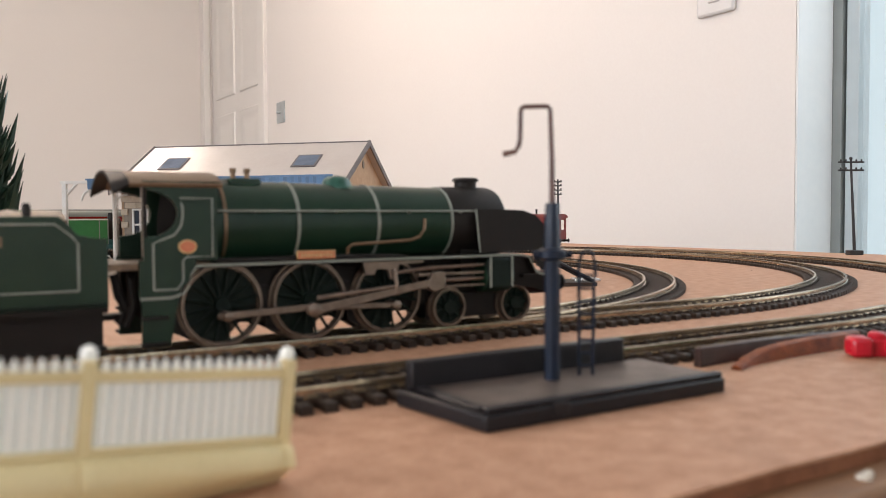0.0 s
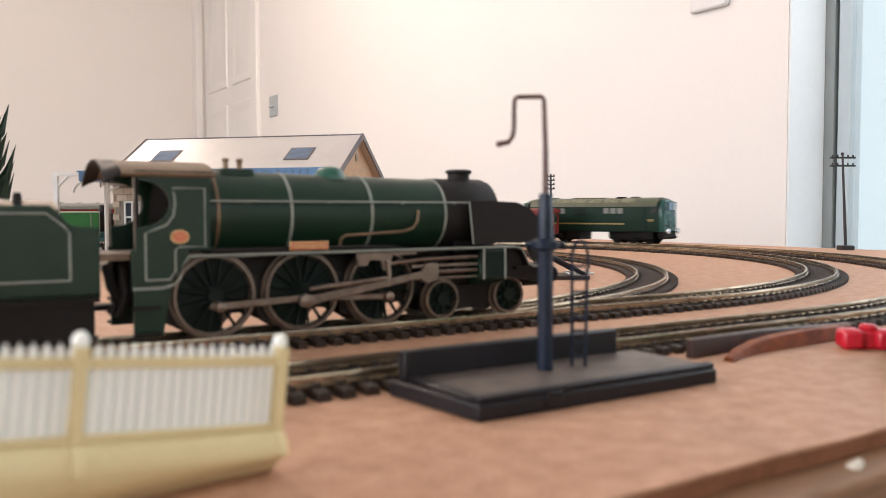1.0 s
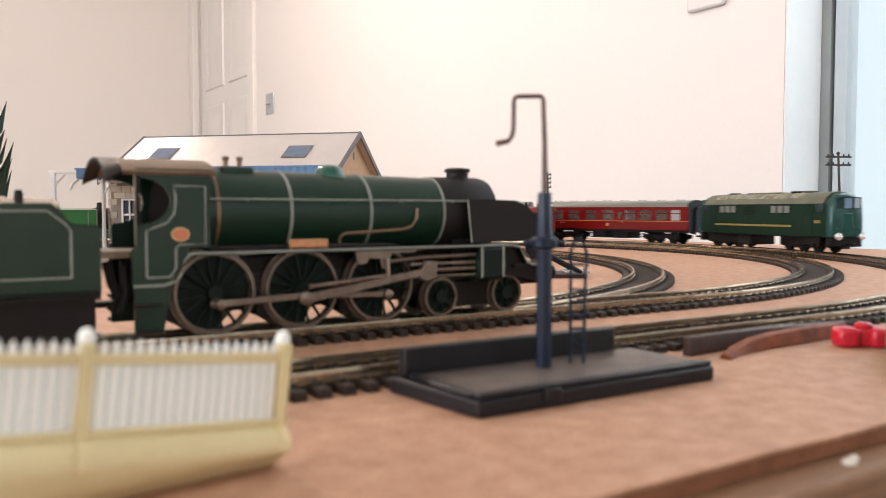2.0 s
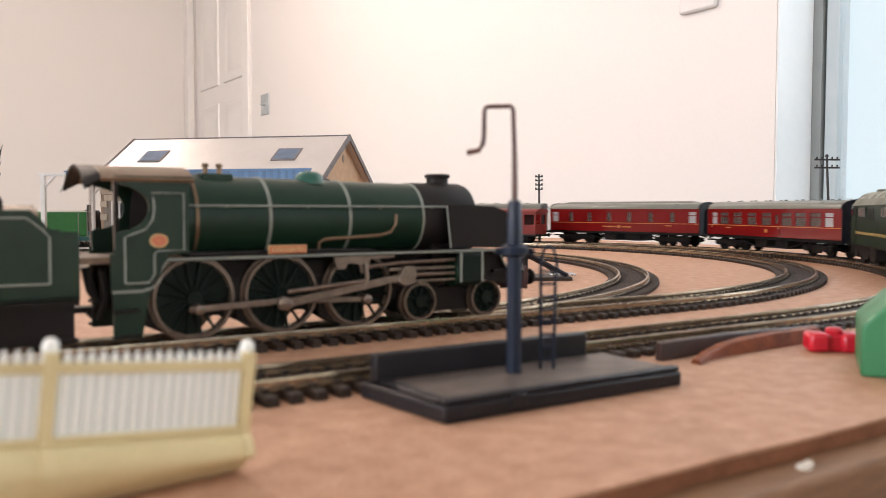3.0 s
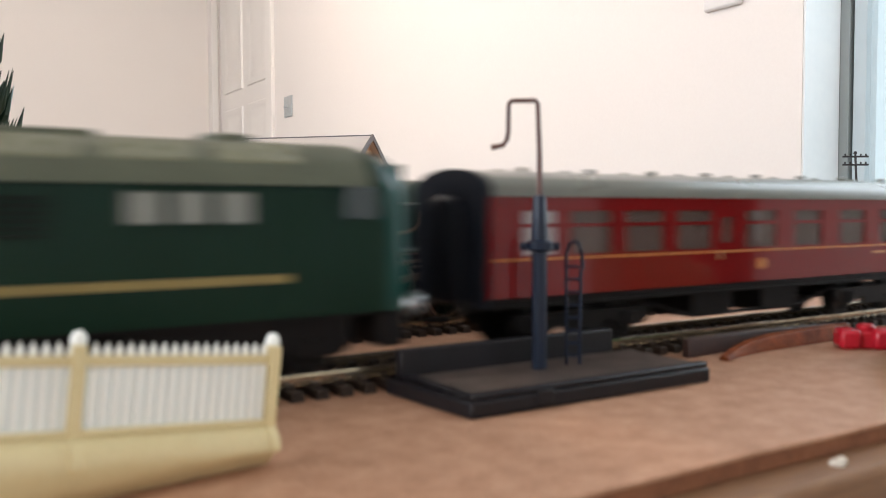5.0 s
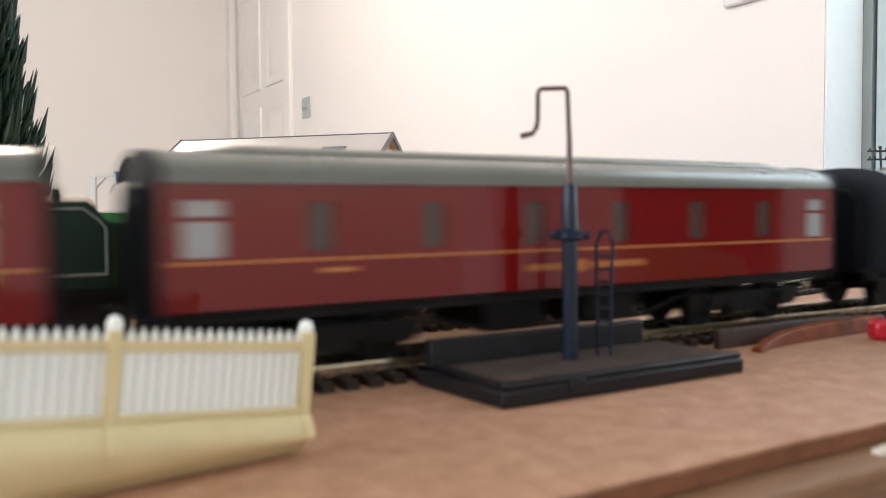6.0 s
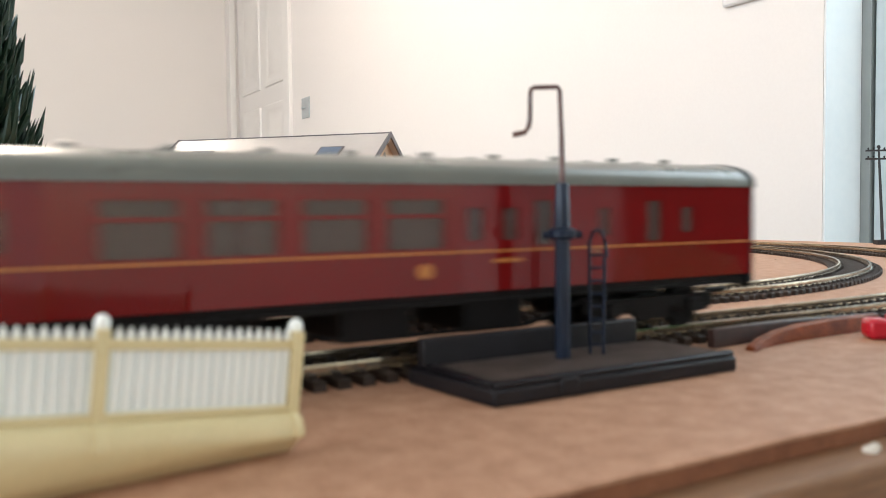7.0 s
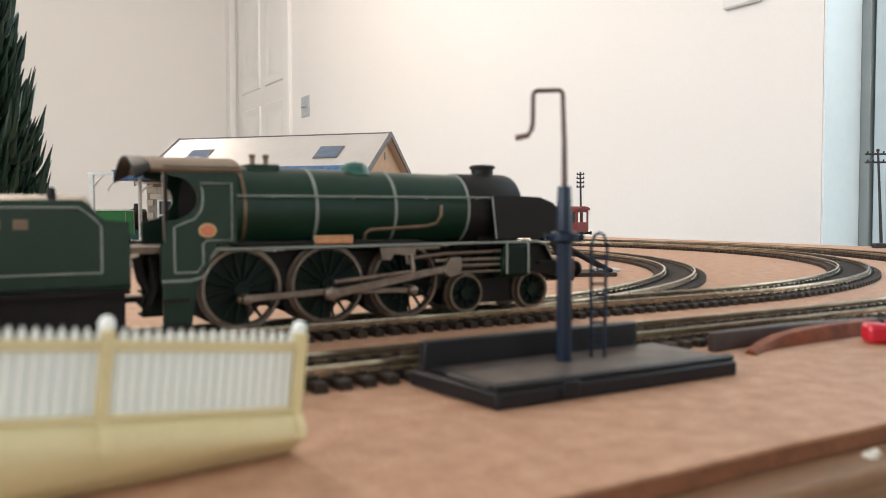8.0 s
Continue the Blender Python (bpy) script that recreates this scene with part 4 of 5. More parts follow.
def coach(label, openings, doors, ribs, vents, ridge, crest=0.0, number=62.0):
    """A bogie coach 207 long; openings: window (x0, x1, z0, z1) on both sides."""
    c = thing("railway_coach", label, "coach", group="coaches of the moving train")
    h, w = 103.0, 17.4
    for s in (-1, 1):
        part("side", Mesh().pierced("y", *sorted((w * s, (w - 1.2) * s)), -h, h, 14.8, 40.2, openings), MAROON, c)
        for x0, x1, z0, z1 in openings:
            part("pane", Mesh().box(x0 - 0.4, x1 + 0.4, min((w - 0.9) * s, (w - 0.7) * s), max((w - 0.9) * s, (w - 0.7) * s), z0 - 0.4, z1 + 0.4), FROST_PANE if abs(x0 + x1) > 172 and x1 - x0 > 7 else PANE, c)
            if x1 - x0 > 7:
                part("window_bar", Mesh().box(x0, x1, min((w - 0.65) * s, (w - 0.3) * s), max((w - 0.65) * s, (w - 0.3) * s), z0 + (z1 - z0) * 0.63, z0 + (z1 - z0) * 0.71), MAROON, c)
        y0, y1 = sorted((w * s, (w + 0.16) * s))
        part("gold_line", Mesh().box(-h + 1, h - 1, y0, y1, 24.1, 24.6), GOLD, c)
        part("crest", Mesh().lathe([(1.8, w * s), (1.8, (w + 0.2) * s), (1.2, (w + 0.25) * s)], 16, "y", (crest, 0, 20.2)), GOLD, c, "round gold crest")
        part("number_bar", Mesh().box(number, number + 8, y0, y1, 21.6, 22.4), GOLD, c)
        if ridge:
            for x0, n in ((-22, 9), (5, 6)):
                for k in range(n):
                    part("letter_bar", Mesh().box(x0 + k * 2.0, x0 + k * 2.0 + 1.3, y0, y1, 19.4, 21.0), GOLD, c)
        for x in doors:
            part("door", Mesh().box(x - 4.8, x + 4.8, y0, y1, 15.6, 23.8), MAROON, c)
            part("door_handle", Mesh().tube([(x + 3.6, (w + 0.4) * s, 22), (x + 3.6, (w + 0.4) * s, 24.6)], 0.25, 6), PLATE_EDGE, c)
        part("solebar", Mesh().box(-h, h, min(14.6 * s, 16.0 * s), max(14.6 * s, 16.0 * s), 12.0, 14.8), UNDERFRAME, c)
        part("step_board", Mesh().box(-h + 6, h - 6, min(16.0 * s, 16.8 * s), max(16.0 * s, 16.8 * s), 12.2, 12.8), UNDERFRAME, c)
    part("roof", shell_roof(18.0, 40.2, 7.2, -h - 0.6, h + 0.6, 18, 2.2), COACH_ROOF, c)
    for x0, x1 in ((-84, -50), (-46, -16), (-12, 10), (15, 44), (49, 84)):
        part("partition", Mesh().box(x0, x1, 4.0, 4.8, 13.5, 38.0), SEAT, c, "brown inner partition")
    if ridge:
        part("roof_box", shell_roof(8.5, 46.0, 3.0, -90, 90, 12, 6), COACH_ROOF, c, "raised roof cover")
    for x in vents:
        for y in (-5.5, 5.5):
            part("roof_vent", Mesh().lathe([(0.9, 46.0), (0.9, 47.3), (1.5, 47.5), (1.5, 48.1), (0.4, 48.5)], 12, at=(x, y, 0)), COACH_ROOF, c)
    for x in ribs:
        part("roof_rib", shell_roof(18.1, 40.25, 10.5, x - 0.3, x + 0.3, 18, 0), COACH_ROOF, c)
    part("floor", Mesh().box(-h + 1.2, h - 1.2, -w + 1.3, w - 1.3, 12.2, 13.4), UNDERFRAME, c)
    for s in (-1, 1):
        x0, x1 = sorted((h * s, (h - 1.3) * s))
        part("end", Mesh().box(x0, x1, -w + 1.25, w - 1.25, 12.4, 40.2), GANGWAY, c)
        x0, x1 = sorted((h * s, (h + 3.4) * s))
        hood = [(-7.5, 12.6), (7.5, 12.6), (7.5, 36), (5, 39.6), (0, 41), (-5, 39.6), (-7.5, 36)]
        part("gangway", Mesh().plate(hood, "x", x0, x1), GANGWAY, c, "black corridor bellows", 0.8)
        part("end_rim", shell_roof(18.3, 40.0, 7.6, *sorted(((h - 0.5) * s, (h + 1.0) * s)), 18, 0), GANGWAY, c, "glossy black roof end")
        part("end_sheet", Mesh().box(*sorted((h * s, (h + 1.0) * s)), -w - 0.2, w + 0.2, 12.4, 40.1), GANGWAY, c)
        part("coupling", Mesh().tube([(h * s, 0, 8.4), ((h + 9.4) * s, 0, 8.4)], 0.9, 8), UNDERFRAME, c)
        buffers(c, h * s, 12.2, UNDERFRAME, s, 2.3)
    for x0, x1 in ((-24, -6), (8, 26)):
        part("battery_box", Mesh().box(x0, x1, -13, 13, 4.6, 12.2), UNDERFRAME, c, "", 0.5)
    part("truss", Mesh().tube([(-52, 12, 12.2), (-26, 12, 5.2), (26, 12, 5.2), (52, 12, 12.2)], 0.6, 6).tube([(-52, -12, 12.2), (-26, -12, 5.2), (26, -12, 5.2), (52, -12, 12.2)], 0.6, 6), UNDERFRAME, c)
    for i in range(7):
        x = -84 + i * 28
        if any(x0 - 14 < x < x1 + 14 for x0, x1, z0, z1 in openings if x1 - x0 > 9):
            part("seat", Mesh().box(x - 3, x + 3, -15, -4, 13.4, 24).box(x - 3, x + 3, 4, 15, 13.4, 24), SEAT, c, "", 1)
    front = bogie(c, 68, "black front bogie")
    back = bogie(c, -68, "black rear bogie")
    return c, front, back


def diesel():
    d = thing("diesel_locomotive", "green model diesel locomotive with grey roof and silver buffers", "locomotive")
    h, w = 94.0, 17.2
    prof = [(-w, 14), (-w - 0.4, 20), (-w, 33), (-w + 0.8, 41.4), (-w + 3, 46.2), (-9, 50.6), (0, 52.2), (9, 50.6), (w - 3, 46.2), (w - 0.8, 41.4), (w, 33), (w + 0.4, 20), (w, 14)]

    def ring(x, k=1.0, lift=0.0, kz=1.0):
        return [(x, y * k, 14 + (z - 14) * kz + lift) for y, z in prof]
    low = [(-w, 14), (-w - 0.4, 20), (-w, 35), (-w + 0.8, 42.2), (w - 0.8, 42.2), (w, 35), (w + 0.4, 20), (w, 14)]
    part("body", Mesh().plate(low, "x", -76, 76), DIESEL_GREEN, d)
    top = [(-w - 0.1, 42.2), (-w + 3, 46.9), (-9, 51.2), (0, 52.6), (9, 51.2), (w - 3, 46.9), (w + 0.1, 42.2)]
    part("roof", Mesh().plate(top, "x", -76, 76), DIESEL_ROOF, d)
    part("roof_hatch", Mesh().plate([(-7, 51.2), (-6, 53.2), (6, 53.2), (7, 51.2)], "x", -30, 14), DIESEL_ROOF, d, "raised roof hatch", 0.4)
    for x in (-58, 34, 52):
        part("roof_fan", Mesh().lathe([(6, 51.4), (6, 53.4), (5, 53.8), (0.5, 53.8)], 20, at=(x, 0, 0)), UNDERFRAME if x == 34 else DIESEL_ROOF, d)
    # panels kept paler than the roof, to hold its bright specular patches
    for i in range(6):
        for q in (-1, 1):
            part("roof_panel", Mesh().plate([(-14.2 * q, 46.9), (-9 * q, 51.3), (-8.6 * q, 51.7), (-14 * q, 47.5)], "x", -70 + i * 22, -52 + i * 22), PANEL_GLINT, d, "roof panel, paler for its painted glint", 0.2)
    for s in (-1, 1):
        part("cab", Mesh().loft([ring(76 * s), ring(86 * s, 0.99, 0, 0.996), ring(90 * s, 0.978, 0, 0.985)]), DIESEL_GREEN, d, "dark green cab sides")
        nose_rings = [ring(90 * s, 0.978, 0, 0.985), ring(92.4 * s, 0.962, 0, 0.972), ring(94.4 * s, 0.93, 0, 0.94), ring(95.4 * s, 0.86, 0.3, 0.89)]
        part("nose", Mesh().loft(nose_rings), DIESEL_NOSE_SHEEN, d, "rounded cab front, tinted blue-green for window sheen")
        part("cab_roof", Mesh().loft([[(x * s, y * k, z) for y, z in top] for x, k in ((76, 1.005), (86, 0.99))]), DIESEL_ROOF, d)
        # three windscreens across the front; two carry reflections in their tint
        for y0, y1, pane, label in ((-3.8, 4.2, BLUE_REFLECT_PANE, "centre windscreen with painted bluish reflection"), (6.0, 12.4, PALE_REFLECT_PANE, "windscreen with painted pale reflection"), (-11.6, -5.4, DARK_PANE, "dark windscreen")):
            y0, y1 = sorted((y0 * s, y1 * s))
            f = part("windscreen_frame", Mesh().pierced("x", *sorted((94.2 * s, 96.0 * s)), y0 - 0.8, y1 + 0.8, 37.4, 47.6, [(y0, y1, 38.2, 46.8)]), DIESEL_NOSE_SHEEN, d)
            part("windscreen", Mesh().box(*sorted((94.6 * s, 95.6 * s)), y0, y1, 38.2, 46.8), pane, f, label)
        for q in (-1, 1):
            part("cab_window", Mesh().box(*sorted((79 * s, 87 * s)), *sorted((16.2 * q, 17.5 * q)), 35.0, 42.0), DARK_PANE, d)
            part("cab_door", Mesh().box(*sorted((66 * s, 74 * s)), *sorted((17.3 * q, 17.75 * q)), 15, 41), DIESEL_GREEN, d, "", 0.2)
            part("marker_light", Mesh().lathe([(1.2, 94.4 * s), (1.2, 96.4 * s), (0.6, 96.6 * s)], 12, "x", (0, 9.6 * q, 21)), DIESEL_NOSE_SHEEN, d)
        part("nose_box", Mesh().box(*sorted((94.6 * s, 96.0 * s)), -5.4, 5.4, 18, 34), DIESEL_NOSE_SHEEN, d, "", 0.8)
        part("buffer_beam", Mesh().box(*sorted((88 * s, 95 * s)), -15.8, 15.8, 5.6, 14), UNDERFRAME, d, "", 0.8)
        for y in (-12, 12):
            part("buffer", Mesh().lathe([(1.6, 94.6 * s), (1.6, 98 * s), (3.3, 98.4 * s), (3.1, 99.8 * s), (0.4, 100.4 * s)], 20, "x", (0, y, 14.6)), SILVER, d, "bright silver buffer")
        part("coupling", Mesh().tube([(94 * s, 0, 7), (101 * s, 0, 7), (103 * s, 0, 9)], 0.9, 8), UNDERFRAME, d)
    for s in (-1, 1):
        y0, y1 = sorted((17.3 * s, 17.78 * s))
        part("stripe", Mesh().box(-66, 47, y0, y1, 21.6, 23.4), DULL_GOLD, d, "pale stripe low on the side")
        part("crest", Mesh().box(76.2, 83.4, y0, y1, 25.4, 28.0), DULL_GOLD, d, "faded gold crest")
        for x0 in (20, 29, 38, -58, -49, -40):
            frame_ob = part("side_window", Mesh().pierced("y", y0, y1, x0 - 0.7, x0 + 7.7, 33.6, 41.2, [(x0, x0 + 7, 34.3, 40.5)]), DIESEL_GREEN, d)
            part("pane", Mesh().box(x0, x0 + 7, y0, y1 - 0.3 if s > 0 else y1, 34.3, 40.5), GREY_PANE, frame_ob)
        for k in range(6):
            part("grille_bar", Mesh().box(-20, -4, y0, y1, 32 + k * 1.4, 32.5 + k * 1.4), UNDERFRAME, d)
        part("solebar", Mesh().box(-80, 80, min(13.6 * s, 16.4 * s), max(13.6 * s, 16.4 * s), 13, 14), UNDERFRAME, d)
    part("floor", Mesh().box(-88, 88, -14, 14, 13, 14), UNDERFRAME, d)
    part("fuel_tank", Mesh().box(-32, -14, -14, 14, 3.4, 13), UNDERFRAME, d, "", 0.8)
    front = bogie(d, 54, "black front bogie", 30, UNDERFRAME, (-22, 0, 22), 6.6, 13.0)
    back = bogie(d, -58, "black rear bogie", 24, UNDERFRAME, (-15, 15), 6.6, 13.0)
    return d, front, back


RAIL_TOP = 5.0
steam_engine(at_mm(120, CY - R_MID, RAIL_TOP))
tender(at_mm(40, CY - R_MID, RAIL_TOP))


def brake_van(at):
    b = thing("brake_van", "red model goods brake van with an open veranda", "wagon", at)
    for s in (-1, 1):
        part("side", Mesh().pierced("y", *sorted((14.2 * s, 15.4 * s)), -38, 38, 11, 36, [(24, 36, 22, 33.5), (-36, -24, 22, 33.5)]), VAN_RED, b)
        part("solebar", Mesh().box(-38, 38, *sorted((12 * s, 13.6 * s)), 8, 11), UNDERFRAME, b)
        part("foot_board", Mesh().box(-32, 32, *sorted((13.6 * s, 16.4 * s)), 4.6, 5.4), UNDERFRAME, b)
        for k in range(7):
            part("plank_line", Mesh().box(-22 + k * 7, -21.6 + k * 7, *sorted((15.4 * s, 15.6 * s)), 12, 35), VAN_DARK, b)
        x0, x1 = sorted((38 * s, 36.8 * s))
        part("end", Mesh().pierced("x", x0, x1, -14.2, 14.2, 11, 36, [(-12.6, -1, 22, 33.5), (1, 12.6, 22, 33.5)]), VAN_RED, b)
        x0, x1 = sorted((23 * s, 24 * s))
        part("bulkhead", Mesh().box(x0, x1, -14.2, 14.2, 11, 36), VAN_DARK, b)
        buffers(b, 38 * s, 9.6, UNDERFRAME, s, 2.3)
    part("floor", Mesh().box(-38, 38, -14.2, 14.2, 9.6, 11), VAN_DARK, b)
    part("roof", shell_roof(16.2, 36, 4.6, -40, 40, 14, 0), VAN_RED, b, "dull red arched roof")
    part("chimney", Mesh().lathe([(1.1, 40), (1.1, 45), (1.5, 45.2), (1.5, 46), (0.6, 46.2)], 10, at=(4, 6, 0)), UNDERFRAME, b)
    disc_wheels(b, (-20, 20), 6.3)
    return b


a = 24.9
brake_van(at_mm(CX + R_MID * math.cos(radians(a)), CY + R_MID * math.sin(radians(a)), RAIL_TOP, a - 90))


# rail stop with angled struts beyond the engine
stop = thing("buffer_stop", "dark grey buffer stop with sloping struts", "buffer stop", at_mm(338, 392, 0, -28))
part("foot", Mesh().box(-16, 16, -15, 15, 0, 2.4), SLEEPER, stop, "", 0.4)
for y in (-9, 9):
    part("strut", Mesh().tube([(14, y, 3), (-12, y, 17)], 1.4, 8), CRANE_BASE, stop)
    part("post", Mesh().box(-14, -11, y - 1.4, y + 1.4, 2.4, 18), CRANE_BASE, stop)
part("beam", Mesh().box(-16, -14, -15, 15, 11, 16), CRANE_BASE, stop, "", 0.3)
part("end_plate", Mesh().box(4, 20, -8, 6, 2.4, 4), SILVER, stop, "pale metal plate", 0.3)


def station(at):
    s = thing("station_building", "pale stone model station with shiny card roof and blue canopy", "building", at)
    half, eave, rise, hx, xl = 56.0, 67.0, 35.0, 80.0, -99.0
    part("platform", Mesh().box(-150, 92, -104, 64, 0.05, 10), STONE, s, "pale platform", 0.8)
    part("front_wall", Mesh().box(xl, hx, -54, -52, 10, 66), MORTAR, s)
    part("rear_wall", Mesh().box(xl, hx, 52, 54, 10, 66), STONE_LAMPLIT, s)
    gable = [(-54, 10), (54, 10), (54, 66), (0, 99.4), (-54, 66)]
    for q, x0, x1 in ((-1, xl, xl + 2), (1, hx - 2, hx)):
        g = part("gable_wall", Mesh().plate([(y, z) for y, z in gable], "x", x0, x1), STONE_LAMPLIT, s, "stone gable tinted for warm lamplight")
        part("gable_vent", Mesh().plate([(1.9 * math.cos(t), 84 + 3.2 * math.sin(t)) for t in (2 * math.pi * i / 16 for i in range(16))], "x", *((hx, hx + 0.6) if q > 0 else (xl - 0.6, xl))), MORTAR, g)
    for q in (-1, 1):
        slope = [(0, eave + rise), (half + 6, eave - 3), (half + 6, eave - 5.2), (0, eave + rise - 2.2)]
        r = part("roof_slope", Mesh().plate([(y * q, z) for y, z in slope], "x", xl - 5, hx + 5), ROOF_SLATE, s, "glossy pale grey-brown roof")
        for x in (hx + 5, xl - 6.2):
            part("barge_board", Mesh().plate([(y * q, z + (1.0 if i < 2 else -1.4)) for i, (y, z) in enumerate(slope)], "x", x, x + 1.2), ROOF_TRIM, s)
        n = Vector((0, q * (rise + 3), half + 6)).normalized()
        for x0 in (-80, 34):
            def on(u, k, up):
                base = Vector((x0 + u, q * half * k, eave + rise - (rise + 3) * half / (half + 6) * k)) + n * up
                return tuple(base)
            fr = Mesh().loft([[on(0, 0.33, e), on(20, 0.33, e), on(20, 0.62, e), on(0, 0.62, e)] for e in (-0.5, 0.7)])
            f = part("skylight", fr, ROOF_TRIM, s, "dark framed skylight")
            part("pane", Mesh().loft([[on(1.6, 0.355, e), on(18.4, 0.355, e), on(18.4, 0.595, e), on(1.6, 0.595, e)] for e in (0.6, 0.9)]), SKYLIGHT, f)
    part("ridge_tile", Mesh().tube([(xl - 6, 0, eave + rise - 0.2), (hx + 6, 0, eave + rise - 0.2)], 0.8, 8), ROOF_TRIM, s)
    # stones of the front wall, in courses, round a window
    shapes = [Mesh().box(0, w, -0.9, 0.2, 0, 4.5).data("stone", STONE, 0) for w in (5.6, 7.6, 9.6)]
    for row in range(10):
        x = xl + (0 if row % 2 else 3.4)
        while x < hx - 9.7:
            k = random.randrange(3)
            wdt = (5.6, 7.6, 9.6)[k]
            z = 10.3 + row * 5.0
            if not (-92 < x + wdt and x < -73 and 22 < z < 50):
                part("stone", shapes[k], None, s).matrix_local = at_mm(x, -54.1, z)
            x += wdt + 0.5
    win = part("window", Mesh().pierced("y", -55.6, -54.1, -89, -75, 25, 50, [(-87.6, -82.6, 26.4, 37), (-81.4, -76.4, 26.4, 37), (-87.6, -82.6, 38.4, 48.6), (-81.4, -76.4, 38.4, 48.6)]), PAINT_WHITE, s, "white sash window")
    part("pane", Mesh().box(-88, -76, -54.6, -54.2, 26, 49), CRANE, win)
    # canopy with a zigzag valance, posts and curved brackets
    can = part("canopy", Mesh().plate([(-60, 65), (-96, 67), (-96, 65.6), (-60, 63.6)], "x", -97, 92), CANOPY_UNDER, s, "dark canopy")
    board_mesh = Mesh().plate([(0, 7), (2.6, 7), (2.6, 1.0), (1.3, 0), (0, 1.0)], "y", -0.8, 0).data("valance_board", CANOPY_BLUE, 0)
    for i in range(70):
        part("valance_board", board_mesh, None, can).matrix_local = at_mm(-97 + i * 2.7, -96.1, 63.6)
    for i in range(13):
        part("valance_board", board_mesh, None, can).matrix_local = at_mm(-97.2, -60 - i * 2.745, 63.6, -90)
    part("canopy_fascia", Mesh().box(-98, 93, -97.6, -96.95, 70.2, 71.4), CANOPY_BLUE, can)
    for x in (-84, -30, 26, 80):
        post = part("canopy_post", Mesh().tube([(x, -84, 10), (x, -84, 65.6)], 1.4, 10), PAINT_WHITE, s)
        part("bracket", Mesh().tube([(x, -84, 48)] + [(x + 11 - 11 * math.cos(radians(t)), -84, 50 + 10 * math.sin(radians(t))) for t in range(15, 91, 15)], 0.8, 8), PAINT_WHITE, post)
    return s


station(at_mm(240, 642, 0, -46.3))

gantry = thing("lamp_post", "white post with cross arm and curved bracket", "post", at_mm(92, 674.6, 0, -32))
part("post", Mesh().box(-1.7, 1.7, -1.7, 1.7, 0, 69), PAINT_WHITE, gantry, "", 0.3)
part("arm", Mesh().box(-3, 40, -1.4, 1.4, 68.4, 70.6), PAINT_WHITE, gantry, "", 0.3)
part("brace", Mesh().tube([(1, 0, 60), (9, 0, 68.6)], 1.0, 8), PAINT_WHITE, gantry)
part("bracket", Mesh().tube([(13 + 11 - 11 * math.cos(radians(t)), -1, 56 + 9 * math.sin(radians(t))) for t in range(0, 95, 12)] + [(34, -1, 65)], 1.0, 8), PAINT_WHITE, gantry)


def tank_engine(at):
    g = thing("tank_engine", "small bright green model tank engine beside the station", "locomotive", at)
    part("tank", Mesh().box(-46, 14, -13, 13, 17, 36.4), BRIGHT_GREEN, g, "", 1.2)
    part("boiler", Mesh().lathe([(9.4, -40), (9.4, 14)], 28, "x", (0, 0, 28)), BRIGHT_GREEN, g)
    part("smokebox", Mesh().lathe([(9.8, 14), (9.8, 25), (8, 26), (0.4, 27)], 28, "x", (0, 0, 28)), LOCO_BLACK, g)
    part("chimney", Mesh().lathe([(4, 37), (3, 39), (2.8, 41.6), (3.3, 42), (2.4, 42.3)], 16, at=(19, 0, 0)), LOCO_BLACK, g)
    for x in (-18, -17 + 24, 13.4):
        part("lining_band", Mesh().box(x, x + 0.7, -13.25, 13.25, 17, 36.7), LINING, g)
    part("top_line", Mesh().box(-46, 14, -13.2, -12.6, 36.4, 37), PAINT_WHITE, g)
    part("frame", Mesh().box(-50, 30, -13.5, 13.5, 13.6, 17), TEAL, g, "", 0.4)
    part("splasher", Mesh().box(14.2, 30, -12, 12, 17, 21), TEAL, g, "", 1)
    for x in (-30, -8, 14):
        for s in (-1, 1):
            w = spoked_wheel("wheel", 8.4, x, 0, g, 11, LOCO_BLACK)
            w.matrix_local = at_mm(x, 8.6 * s, 8.4, 180 if s > 0 else 0)
    part("coupling_rod", Mesh().box(-31, 15, -12.4, -11.4, 7, 8.6), SILVER, g)
    part("cab", Mesh().box(-64, -46, -13.5, 13.5, 17, 44), BRIGHT_GREEN, g, "", 0.6)
    buffers(g, 30, 12, LOCO_BLACK, 1)
    return g


tank_engine(at_mm(112, 709, RAIL_TOP))


